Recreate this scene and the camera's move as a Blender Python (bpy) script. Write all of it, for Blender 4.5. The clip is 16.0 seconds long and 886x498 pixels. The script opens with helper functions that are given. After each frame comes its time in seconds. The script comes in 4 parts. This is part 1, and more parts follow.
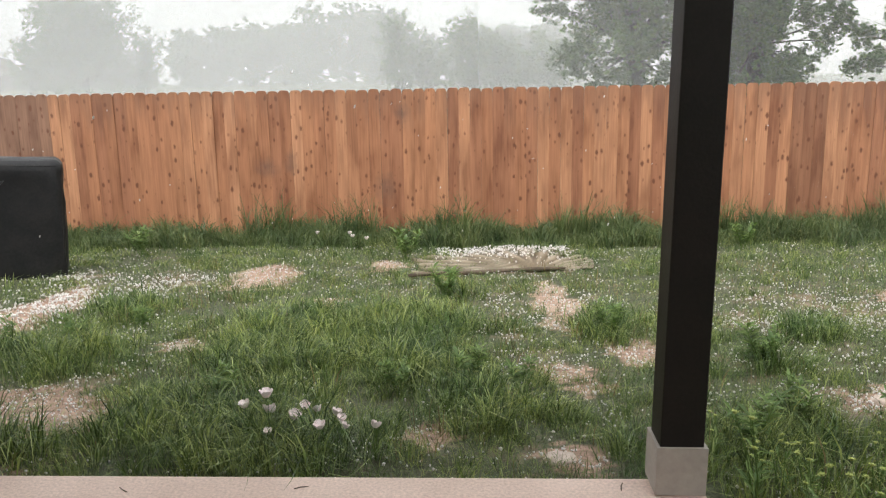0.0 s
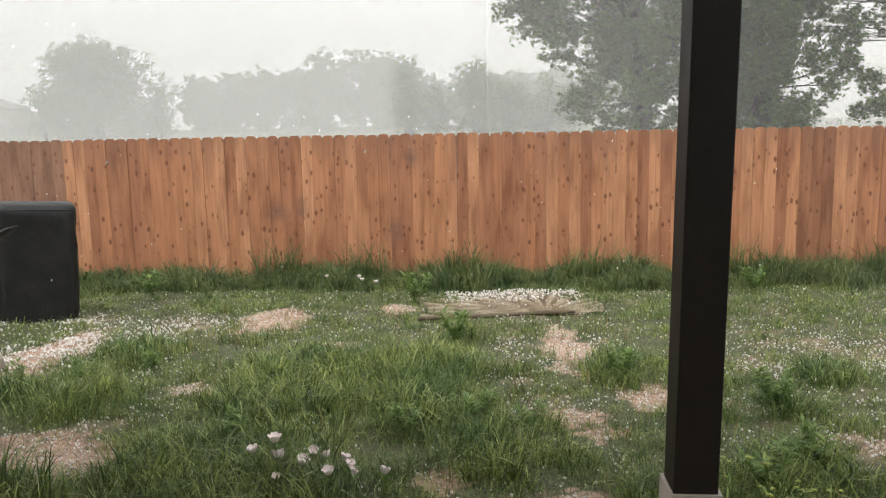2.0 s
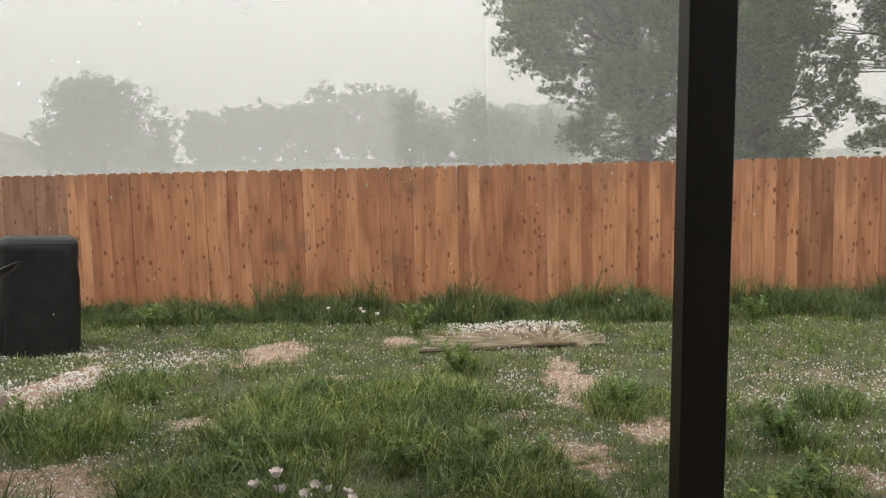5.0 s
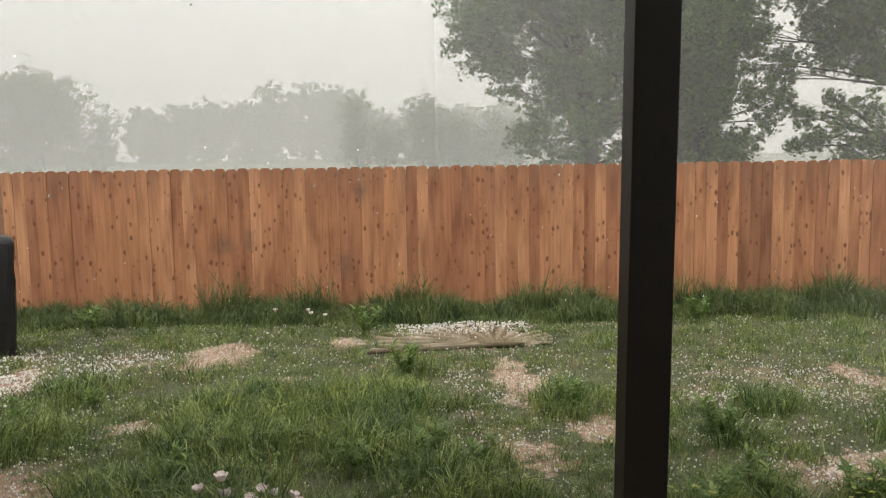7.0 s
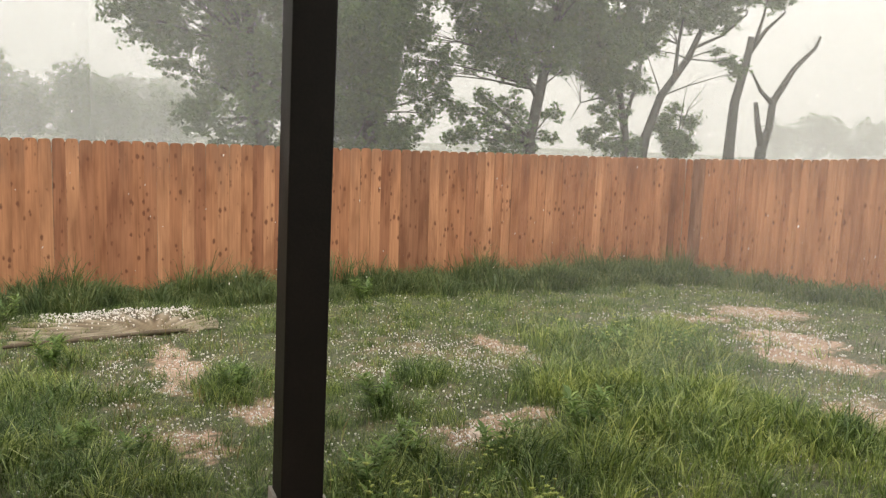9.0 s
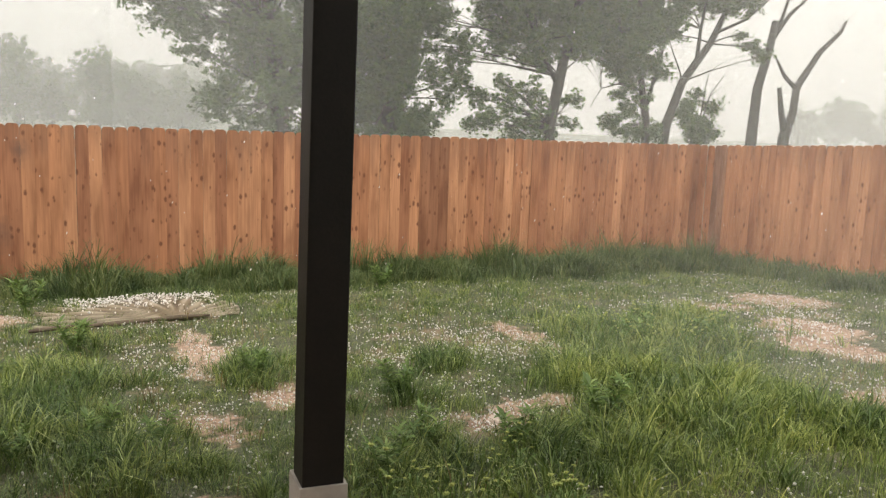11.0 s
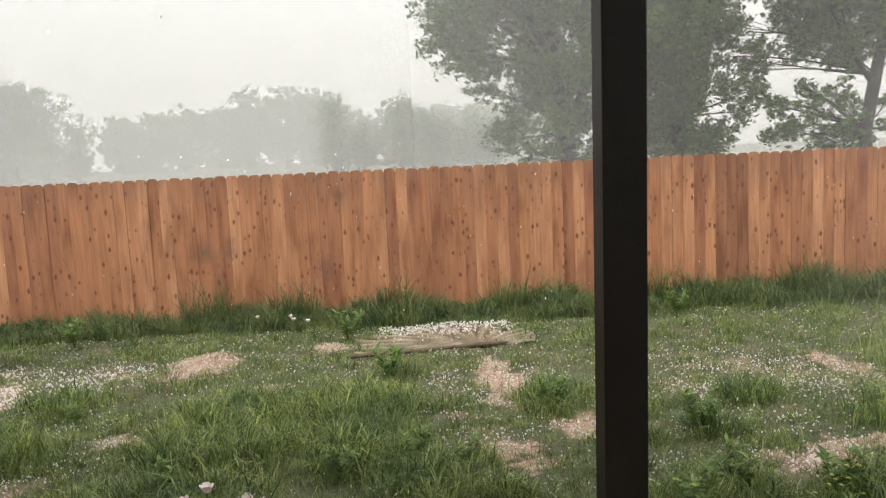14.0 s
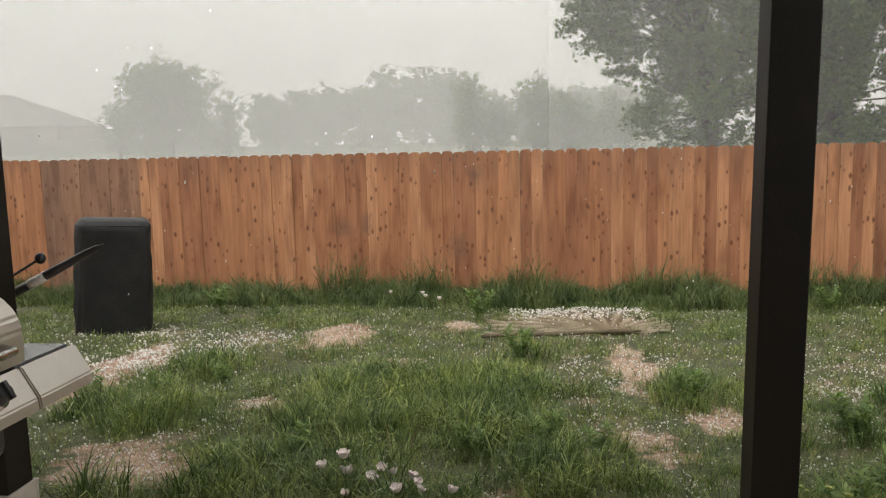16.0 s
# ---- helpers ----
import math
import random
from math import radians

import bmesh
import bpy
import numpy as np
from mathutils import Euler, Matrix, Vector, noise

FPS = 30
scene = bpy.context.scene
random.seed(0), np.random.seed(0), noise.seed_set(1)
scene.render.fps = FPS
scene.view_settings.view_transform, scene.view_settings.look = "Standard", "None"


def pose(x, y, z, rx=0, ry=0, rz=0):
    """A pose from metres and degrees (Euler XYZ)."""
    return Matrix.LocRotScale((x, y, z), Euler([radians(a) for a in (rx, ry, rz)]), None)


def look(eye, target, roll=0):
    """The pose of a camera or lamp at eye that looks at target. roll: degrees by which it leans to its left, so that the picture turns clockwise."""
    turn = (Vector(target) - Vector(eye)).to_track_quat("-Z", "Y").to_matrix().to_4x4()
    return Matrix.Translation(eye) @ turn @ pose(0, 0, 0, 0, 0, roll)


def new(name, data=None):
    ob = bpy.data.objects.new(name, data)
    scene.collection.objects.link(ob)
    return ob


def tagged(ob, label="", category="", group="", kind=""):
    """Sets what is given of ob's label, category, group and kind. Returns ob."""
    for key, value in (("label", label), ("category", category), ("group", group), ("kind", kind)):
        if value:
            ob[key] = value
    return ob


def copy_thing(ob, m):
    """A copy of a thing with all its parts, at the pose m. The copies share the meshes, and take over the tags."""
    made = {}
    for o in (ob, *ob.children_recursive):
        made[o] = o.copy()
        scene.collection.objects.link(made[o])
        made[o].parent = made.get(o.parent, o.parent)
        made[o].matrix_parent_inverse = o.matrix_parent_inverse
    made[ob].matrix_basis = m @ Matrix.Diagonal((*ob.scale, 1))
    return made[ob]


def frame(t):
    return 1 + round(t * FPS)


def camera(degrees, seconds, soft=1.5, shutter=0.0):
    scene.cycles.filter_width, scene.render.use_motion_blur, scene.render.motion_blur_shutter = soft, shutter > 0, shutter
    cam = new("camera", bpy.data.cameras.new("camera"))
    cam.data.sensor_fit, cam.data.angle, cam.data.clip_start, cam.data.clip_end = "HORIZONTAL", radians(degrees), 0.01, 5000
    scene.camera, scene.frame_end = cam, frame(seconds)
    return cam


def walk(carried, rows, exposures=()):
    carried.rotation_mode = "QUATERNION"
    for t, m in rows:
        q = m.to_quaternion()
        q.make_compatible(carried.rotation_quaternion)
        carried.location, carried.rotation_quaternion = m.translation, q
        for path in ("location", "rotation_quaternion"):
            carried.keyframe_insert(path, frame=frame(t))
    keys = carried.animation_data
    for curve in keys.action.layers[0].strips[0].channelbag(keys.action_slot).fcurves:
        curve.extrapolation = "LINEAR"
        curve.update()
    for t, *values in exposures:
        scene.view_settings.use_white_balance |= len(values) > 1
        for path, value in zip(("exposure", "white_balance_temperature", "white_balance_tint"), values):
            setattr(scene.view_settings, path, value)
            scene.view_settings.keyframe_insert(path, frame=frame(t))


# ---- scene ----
PATH_ROWS = [
    (0.0, 0.0000, 0.0000, 1.3360, 2.384, -11.891, 0.931),
    (0.5, -0.0018, -0.0084, 1.3376, 2.435, -11.178, 0.719),
    (1.0, -0.0018, -0.0034, 1.3366, 2.413, -9.808, 0.761),
    (1.5, -0.0028, -0.0056, 1.3394, 2.746, -8.987, 1.011),
    (2.0, -0.0022, -0.0067, 1.3375, 3.011, -8.788, 1.064),
    (2.5, -0.0003, -0.0042, 1.3378, 2.840, -8.623, 0.979),
    (3.0, -0.0015, -0.0130, 1.3413, 2.557, -7.833, 1.043),
    (3.5, -0.0009, -0.0264, 1.3477, 2.813, -6.695, 1.769),
    (6.0, -0.0047, -0.0116, 1.3458, 3.182, -6.425, 1.126),
    (6.5, -0.0061, -0.0088, 1.3456, 3.071, -6.298, 1.140),
    (7.0, -0.0023, -0.0174, 1.3435, -0.566, -6.549, 0.848),
    (7.5, 0.0182, -0.0240, 1.3467, -10.727, -7.351, -0.295),
    (8.0, 0.0241, -0.0436, 1.3471, -17.941, -7.784, -1.454),
    (8.5, 0.0355, -0.0342, 1.3499, -22.385, -7.522, -2.115),
    (9.0, 0.0381, -0.0327, 1.3479, -23.365, -7.545, -2.109),
    (11.5, 0.0311, -0.0379, 1.3505, -21.071, -8.732, -1.755),
    (12.0, 0.0294, -0.0430, 1.3505, -19.314, -8.189, -1.083),
    (12.5, 0.0268, -0.0349, 1.3512, -15.752, -8.028, -0.247),
    (13.0, 0.0184, -0.0460, 1.3492, -12.510, -7.768, 0.303),
    (13.5, 0.0140, -0.0436, 1.3588, -7.589, -7.447, 1.569),
    (14.0, 0.0166, -0.0391, 1.3626, -2.038, -6.614, 2.592),
    (14.5, 0.0013, -0.0402, 1.3644, 1.190, -6.225, 2.291),
    (15.0, -0.0247, -0.0363, 1.3610, 3.440, -6.504, 1.560),
    (15.5, -0.0347, -0.0222, 1.3601, 6.375, -7.106, 1.438),
    (16.0, -0.0331, -0.0204, 1.3570, 7.320, -7.613, 1.308),
]
cam = camera(57.56, 16.0, soft=1.25)
walk(cam, [(t, pose(x, y, z, 90 + pitch, roll, yaw)) for t, x, y, z, yaw, pitch, roll in PATH_ROWS],
     exposures=[(0.0, 0.45, 6400, 9), (1.0, 0.27, 6500, 9.5), (2.5, 0.28, 6650, 9.5), (3.5, 0.13, 6750, 9.5), (6.0, 0.0, 6800, 8), (7.0, 0.02, 6900, 8), (8.0, 0.31, 7050, 8), (9.0, 0.22, 7050, 9), (12.0, 0.27, 6950, 9.5), (14.0, 0.24, 6750, 9.5), (14.5, 0.05, 6850, 9.5), (15.0, -0.16, 6900, 9.5), (16.0, -0.04, 6900, 8.5)])

# ---- sky and sun: a dull, rainy overcast ----
world = bpy.data.worlds.new("overcast")
scene.world = world
world.use_nodes = True
wn, wl = world.node_tree.nodes, world.node_tree.links
sky = wn.new("ShaderNodeTexSky")
sky.sky_type = "NISHITA"
sky.sun_disc = False
sky.sun_elevation, sky.sun_rotation = radians(57), radians(231)
sky.dust_density = 6.0
grey = wn.new("ShaderNodeMix")
grey.data_type = "RGBA"
grey.inputs[0].default_value = 0.95
grey.inputs[7].default_value = (9.6, 9.75, 9.9, 1)
wl.new(sky.outputs[0], grey.inputs[6])
wl.new(grey.outputs[2], wn["Background"].inputs[0])
wn["Background"].inputs[1].default_value = 0.148
sun = new("sun", bpy.data.lights.new("sun", "SUN"))
sun.data.energy, sun.data.angle, sun.data.color = 1.5, radians(40), (1.0, 0.97, 0.93)
sun.matrix_world = look((-8, -6.5, 16), (0, 0, 0))


# ---- materials ----
def mat(name, rough=0.8, metal=0.0, spec=0.5):
    m = bpy.data.materials.new(name)
    m.use_nodes = True
    b = m.node_tree.nodes["Principled BSDF"]
    b.inputs["Roughness"].default_value = rough
    b.inputs["Metallic"].default_value = metal
    b.inputs["Specular IOR Level"].default_value = spec
    return m, m.node_tree.nodes, m.node_tree.links, b


def ramp(n, stops):
    r = n.new("ShaderNodeValToRGB")
    while len(r.color_ramp.elements) < len(stops):
        r.color_ramp.elements.new(0.5)
    for e, (p, c) in zip(r.color_ramp.elements, stops):
        e.position, e.color = p, (*c, 1)
    return r


def noise_node(n, l, vec, scale, detail=4.0, rough=0.55):
    t = n.new("ShaderNodeTexNoise")
    t.inputs["Scale"].default_value, t.inputs["Detail"].default_value, t.inputs["Roughness"].default_value = scale, detail, rough
    if vec:
        l.new(vec, t.inputs["Vector"])
    return t


def bump(n, l, b, height, strength, distance=0.01):
    k = n.new("ShaderNodeBump")
    k.inputs["Strength"].default_value, k.inputs["Distance"].default_value = strength, distance
    l.new(height, k.inputs["Height"])
    l.new(k.outputs[0], b.inputs["Normal"])


def mix(n, l, fac, a, b, mode="MIX"):
    m = n.new("ShaderNodeMix")
    m.data_type, m.blend_type = "RGBA", mode
    for s, v in ((m.inputs[0], fac), (m.inputs[6], a), (m.inputs[7], b)):
        if isinstance(v, (int, float)):
            s.default_value = v
        elif isinstance(v, tuple):
            s.default_value = (*v, 1)
        else:
            l.new(v, s)
    return m.outputs[2]


def mottled(name, c1, c2, scale=8.0, fine=60.0, rough=0.8, metal=0.0, relief=0.3, spec=0.5, coords="Object", grit=1.0):
    """A plain surface with broad mottling, fine grain and a little relief."""
    m, n, l, b = mat(name, rough, metal, spec)
    tc = n.new("ShaderNodeTexCoord")
    a = noise_node(n, l, tc.outputs[coords], scale)
    f = noise_node(n, l, tc.outputs[coords], fine, 3)
    r = ramp(n, [(0.3, c1), (0.7, c2)])
    l.new(a.outputs[0], r.inputs[0])
    g = ramp(n, [(0.3, (1 - 0.2 * grit,) * 3), (0.7, (1 + 0.12 * grit,) * 3)])
    l.new(f.outputs[0], g.inputs[0])
    l.new(mix(n, l, 1.0, r.outputs[0], g.outputs[0], "MULTIPLY"), b.inputs["Base Color"])
    bump(n, l, b, f.outputs[0], relief, 0.004)
    return m


def cedar(name, tones, dark=1.0):
    """Rough-sawn fence cedar: each board its own tone, long grain, dark knots, wet streaks."""
    m, n, l, b = mat(name, 0.62)
    tc, oi = n.new("ShaderNodeTexCoord"), n.new("ShaderNodeObjectInfo")
    shift = n.new("ShaderNodeVectorMath")
    shift.operation = "ADD"
    scale = n.new("ShaderNodeVectorMath")
    scale.operation = "SCALE"
    scale.inputs[0].default_value = (13.0, 7.0, 29.0)
    l.new(oi.outputs["Random"], scale.inputs["Scale"])
    l.new(tc.outputs["Object"], shift.inputs[0])
    l.new(scale.outputs[0], shift.inputs[1])

    def stretched(sx, sz):
        mp = n.new("ShaderNodeMapping")
        mp.inputs["Scale"].default_value = (sx, sx, sz)
        l.new(shift.outputs[0], mp.inputs["Vector"])
        return mp.outputs[0]
    tone = ramp(n, tones)
    tone.color_ramp.interpolation = "LINEAR"
    l.new(oi.outputs["Random"], tone.inputs[0])
    grain = noise_node(n, l, stretched(45, 1.6), 1.0, 6, 0.6)
    gr = ramp(n, [(0.3, (0.72, 0.68, 0.64)), (0.68, (1.12, 1.1, 1.08))])
    l.new(grain.outputs[0], gr.inputs[0])
    col = mix(n, l, 0.8, tone.outputs[0], gr.outputs[0], "MULTIPLY")
    wet = noise_node(n, l, stretched(5, 1.1), 1.0, 3)
    wr = ramp(n, [(0.34, (0.56, 0.48, 0.44)), (0.46, (0.85, 0.82, 0.8)), (0.6, (1.06, 1.06, 1.06))])
    l.new(wet.outputs[0], wr.inputs[0])
    col = mix(n, l, 0.8, col, wr.outputs[0], "MULTIPLY")
    v = n.new("ShaderNodeTexVoronoi")
    v.inputs["Scale"].default_value = 1.0
    v.inputs["Randomness"].default_value = 1.0
    l.new(stretched(15.0, 8.5), v.inputs["Vector"])
    wob = noise_node(n, l, shift.outputs[0], 32, 3)
    dist = n.new("ShaderNodeMath")
    dist.operation = "MULTIPLY_ADD"
    dist.inputs[1].default_value = 0.34
    l.new(wob.outputs[0], dist.inputs[0])
    sep = n.new("ShaderNodeSeparateColor")
    l.new(v.outputs["Color"], sep.inputs[0])
    rare = n.new("ShaderNodeMapRange")
    rare.inputs["From Min"].default_value, rare.inputs["From Max"].default_value = 0.1, 0.9
    rare.inputs["To Min"].default_value, rare.inputs["To Max"].default_value = -0.15, 0.28
    l.new(sep.outputs[0], rare.inputs[0])
    off = n.new("ShaderNodeMath")
    off.operation = "ADD"
    l.new(v.outputs["Distance"], off.inputs[0])
    l.new(rare.outputs[0], off.inputs[1])
    l.new(off.outputs[0], dist.inputs[2])
    kr = ramp(n, [(0.2, (0.9, 0.9, 0.9)), (0.29, (0.55, 0.55, 0.55)), (0.4, (0, 0, 0))])
    l.new(dist.outputs[0], kr.inputs[0])
    col = mix(n, l, kr.outputs[0], col, (0.14 * dark, 0.048 * dark, 0.021 * dark))
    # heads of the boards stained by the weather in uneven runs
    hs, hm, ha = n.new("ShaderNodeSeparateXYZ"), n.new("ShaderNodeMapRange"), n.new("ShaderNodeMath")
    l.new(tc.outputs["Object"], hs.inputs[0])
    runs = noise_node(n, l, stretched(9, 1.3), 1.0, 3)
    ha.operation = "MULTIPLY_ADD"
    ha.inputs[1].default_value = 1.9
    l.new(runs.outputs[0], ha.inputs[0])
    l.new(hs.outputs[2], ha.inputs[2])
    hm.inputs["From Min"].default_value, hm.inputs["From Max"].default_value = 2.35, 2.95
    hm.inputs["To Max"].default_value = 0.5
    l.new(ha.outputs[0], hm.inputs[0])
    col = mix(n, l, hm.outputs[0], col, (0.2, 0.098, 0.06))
    # weathered stains that spread over neighbouring boards
    geo = n.new("ShaderNodeNewGeometry")
    blot = noise_node(n, l, geo.outputs["Position"], 7.0, 4)
    for cx, cz, rx, rz in ((-2.72, 0.26, 0.2, 0.17), (-2.4, 0.32, 0.12, 0.2), (-0.95, 0.94, 0.13, 0.22), (-1.2, -0.03, 0.16, 0.3)):
        mp = n.new("ShaderNodeMapping")
        mp.vector_type = "TEXTURE"
        mp.inputs["Location"].default_value = (cx, FENCE_Y, cz)
        mp.inputs["Scale"].default_value = (rx, 1.0, rz)
        l.new(geo.outputs["Position"], mp.inputs[0])
        ln = n.new("ShaderNodeVectorMath")
        ln.operation = "LENGTH"
        l.new(mp.outputs[0], ln.inputs[0])
        ad = n.new("ShaderNodeMath")
        ad.operation = "MULTIPLY_ADD"
        ad.inputs[1].default_value = 1.6
        l.new(blot.outputs[0], ad.inputs[0])
        l.new(ln.outputs["Value"], ad.inputs[2])
        mr = n.new("ShaderNodeMapRange")
        mr.inputs["From Min"].default_value, mr.inputs["From Max"].default_value = 0.9, 1.7
        mr.inputs["To Min"].default_value, mr.inputs["To Max"].default_value = 0.6, 0.0
        l.new(ad.outputs[0], mr.inputs[0])
        col = mix(n, l, mr.outputs[0], col, (0.13, 0.075, 0.055))
    l.new(col, b.inputs["Base Color"])
    bump(n, l, b, grain.outputs[0], 0.35, 0.004)
    return m


def blades(name, c1, c2, c3, rough=0.5):
    """Living leaf: colour varies from leaf to leaf, some light passes through."""
    m, n, l, b = mat(name, rough, 0, 0.5)
    g = n.new("ShaderNodeNewGeometry")
    r = ramp(n, [(0.0, c1), (0.55, c2), (1.0, c3)])
    l.new(g.outputs["Random Per Island"], r.inputs[0])
    tc = n.new("ShaderNodeTexCoord")
    big = noise_node(n, l, tc.outputs["Object"], 2.4, 3)
    br = ramp(n, [(0.3, (0.52, 0.63, 0.56)), (0.7, (1.42, 1.24, 1.0))])
    l.new(big.outputs[0], br.inputs[0])
    col = mix(n, l, 1.0, r.outputs[0], br.outputs[0], "MULTIPLY")
    l.new(col, b.inputs["Base Color"])
    tr = n.new("ShaderNodeBsdfTranslucent")
    l.new(col, tr.inputs[0])
    mx = n.new("ShaderNodeMixShader")
    mx.inputs[0].default_value = 0.29
    l.new(b.outputs[0], mx.inputs[1])
    l.new(tr.outputs[0], mx.inputs[2])
    l.new(mx.outputs[0], n["Material Output"].inputs[0])
    return m


def rain_veil(name, cover, top=None, thins_up=True, rest=0.0):
    """Falling rain seen through: mostly clear, the rest white drops that scatter the sky's light."""
    m, n, l, b = mat(name)
    tr, df, tl = n.new("ShaderNodeBsdfTransparent"), n.new("ShaderNodeBsdfDiffuse"), n.new("ShaderNodeBsdfTranslucent")
    df.inputs[0].default_value = tl.inputs[0].default_value = (0.96, 0.955, 0.95, 1)
    both, mx = n.new("ShaderNodeMixShader"), n.new("ShaderNodeMixShader")
    l.new(df.outputs[0], both.inputs[1])
    l.new(tl.outputs[0], both.inputs[2])
    tc = n.new("ShaderNodeTexCoord")
    mp = n.new("ShaderNodeMapping")
    mp.inputs["Scale"].default_value = (0.12, 0.12, 0.03)
    l.new(tc.outputs["Object"], mp.inputs[0])
    nz = noise_node(n, l, mp.outputs[0], 1.0, 3)
    ma = n.new("ShaderNodeMapRange")
    ma.inputs["From Min"].default_value, ma.inputs["From Max"].default_value = 0.3, 0.7
    ma.inputs["To Min"].default_value, ma.inputs["To Max"].default_value = cover * 0.95, cover * 1.05
    l.new(nz.outputs[0], ma.inputs[0])
    amount = ma.outputs[0]
    if top:
        # thins out along one axis (0, 1, 2: x, y, z) between two places
        sx, fade, mul = n.new("ShaderNodeSeparateXYZ"), n.new("ShaderNodeMapRange"), n.new("ShaderNodeMath")
        fade.interpolation_type = "SMOOTHSTEP"
        fade.inputs["From Min"].default_value, fade.inputs["From Max"].default_value = top[1:]
        fade.inputs["To Min"].default_value, fade.inputs["To Max"].default_value = (1.0, rest) if thins_up else (rest, 1.0)
        mul.operation = "MULTIPLY"
        l.new(tc.outputs["Object"], sx.inputs[0])
        l.new(sx.outputs[top[0]], fade.inputs[0])
        l.new(fade.outputs[0], mul.inputs[0])
        l.new(amount, mul.inputs[1])
        amount = mul.outputs[0]
    l.new(amount, mx.inputs[0])
    l.new(tr.outputs[0], mx.inputs[1])
    l.new(both.outputs[0], mx.inputs[2])
    l.new(mx.outputs[0], n["Material Output"].inputs[0])
    return m


FENCE_Y = 10.29
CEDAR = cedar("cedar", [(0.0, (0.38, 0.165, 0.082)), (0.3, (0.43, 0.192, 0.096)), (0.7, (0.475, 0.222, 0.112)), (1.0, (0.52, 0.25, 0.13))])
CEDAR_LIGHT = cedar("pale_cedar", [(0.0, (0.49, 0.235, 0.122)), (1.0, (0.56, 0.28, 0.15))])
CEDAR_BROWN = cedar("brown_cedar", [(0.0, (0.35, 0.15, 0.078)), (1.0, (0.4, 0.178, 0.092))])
CEDAR_DARK = cedar("wet_shaded_cedar", [(0.0, (0.27, 0.12, 0.064)), (1.0, (0.34, 0.155, 0.082))])
CEDAR_GREY = cedar("greyed_shaded_cedar", [(0.0, (0.22, 0.125, 0.085)), (0.5, (0.27, 0.15, 0.1)), (1.0, (0.33, 0.18, 0.115))])
RAIL = mottled("rail_wood", (0.34, 0.18, 0.09), (0.42, 0.23, 0.12), 5, 50, 0.75)
BLACK_PAINT = mottled("dark_brown_paint", (0.0085, 0.0065, 0.0045), (0.013, 0.0095, 0.0065), 6, 90, 0.6, relief=0.25, spec=0.28)
TRIM = mottled("taupe_fibre_cement", (0.36, 0.32, 0.28), (0.42, 0.38, 0.335), 7, 45, 0.7, relief=0.3, grit=0.35)
CONCRETE = mottled("pinkish_concrete", (0.56, 0.42, 0.345), (0.7, 0.54, 0.455), 2.2, 90, 0.8, relief=0.5)
SIDING = mottled("house_siding", (0.4, 0.38, 0.35), (0.46, 0.44, 0.41), 3, 40, 0.75)
SOFFIT = mottled("soffit_paint", (0.45, 0.43, 0.4), (0.52, 0.5, 0.47), 3, 40, 0.7)
SHINGLE = mottled("roof_shingle", (0.1, 0.095, 0.09), (0.16, 0.15, 0.14), 2, 14, 0.9)
COVER = mottled("black_vinyl_cover", (0.011, 0.011, 0.012), (0.022, 0.021, 0.021), 5, 40, 0.5, relief=0.5, spec=0.3)
STEEL = mottled("brushed_stainless", (0.52, 0.475, 0.43), (0.6, 0.555, 0.51), 4, 120, 0.4, 0.75, 0.04, grit=0.2)
DARK_STEEL = mottled("dark_enamel", (0.03, 0.032, 0.035), (0.06, 0.062, 0.068), 8, 120, 0.45, 0.2, 0.2)
CHROME = mottled("chrome", (0.6, 0.6, 0.58), (0.7, 0.7, 0.68), 8, 90, 0.15, 1.0, 0.05)
POLE = mottled("black_pole", (0.03, 0.03, 0.032), (0.07, 0.07, 0.075), 8, 60, 0.28)
# dark enamel again, base colour lightened to stand for the sky reflected in it
SHELF = mottled("wet_skylit_enamel", (0.09, 0.092, 0.1), (0.15, 0.152, 0.16), 9, 100, 0.22, 0.3, 0.1)
LABEL = mottled("white_label", (0.84, 0.81, 0.76), (0.9, 0.87, 0.83), 20, 90, 0.6)
ICE = mottled("hail_ice", (0.62, 0.585, 0.55), (0.86, 0.825, 0.79), 60, 160, 0.35, relief=0.2)
BARK = mottled("bark", (0.022, 0.02, 0.017), (0.05, 0.045, 0.038), 4, 20, 0.9, relief=0.8)
LOG = mottled("weathered_pole_wood", (0.07, 0.05, 0.033), (0.16, 0.12, 0.08), 6, 40, 0.85)
STONE = mottled("pale_stone", (0.45, 0.36, 0.29), (0.6, 0.5, 0.42), 9, 50, 0.8, relief=0.6)
PETAL = mottled("pale_pink_petal", (0.9, 0.76, 0.75), (0.95, 0.9, 0.88), 40, 120, 0.6)
YELLOW = mottled("yellow_petal", (0.3, 0.36, 0.08), (0.44, 0.48, 0.14), 40, 120, 0.6)
GRASS = blades("grass", (0.033, 0.067, 0.017), (0.12, 0.19, 0.048), (0.38, 0.46, 0.185), 0.33)
YOUNG = blades("young_grass", (0.075, 0.12, 0.028), (0.19, 0.27, 0.068), (0.44, 0.5, 0.2), 0.4)
TALL = blades("tall_grass", (0.055, 0.09, 0.032), (0.09, 0.14, 0.05), (0.18, 0.22, 0.1))
STRAW = blades("dry_grass", (0.16, 0.13, 0.07), (0.24, 0.19, 0.1), (0.3, 0.25, 0.15))
WEED = blades("weed_leaf", (0.09, 0.16, 0.042), (0.145, 0.24, 0.065), (0.23, 0.33, 0.11))
LEAF = blades("tree_leaf", (0.04, 0.085, 0.022), (0.062, 0.12, 0.03), (0.095, 0.165, 0.042))
LEAF_FAR = blades("far_tree_leaf", (0.045, 0.09, 0.022), (0.075, 0.14, 0.035), (0.11, 0.18, 0.05))
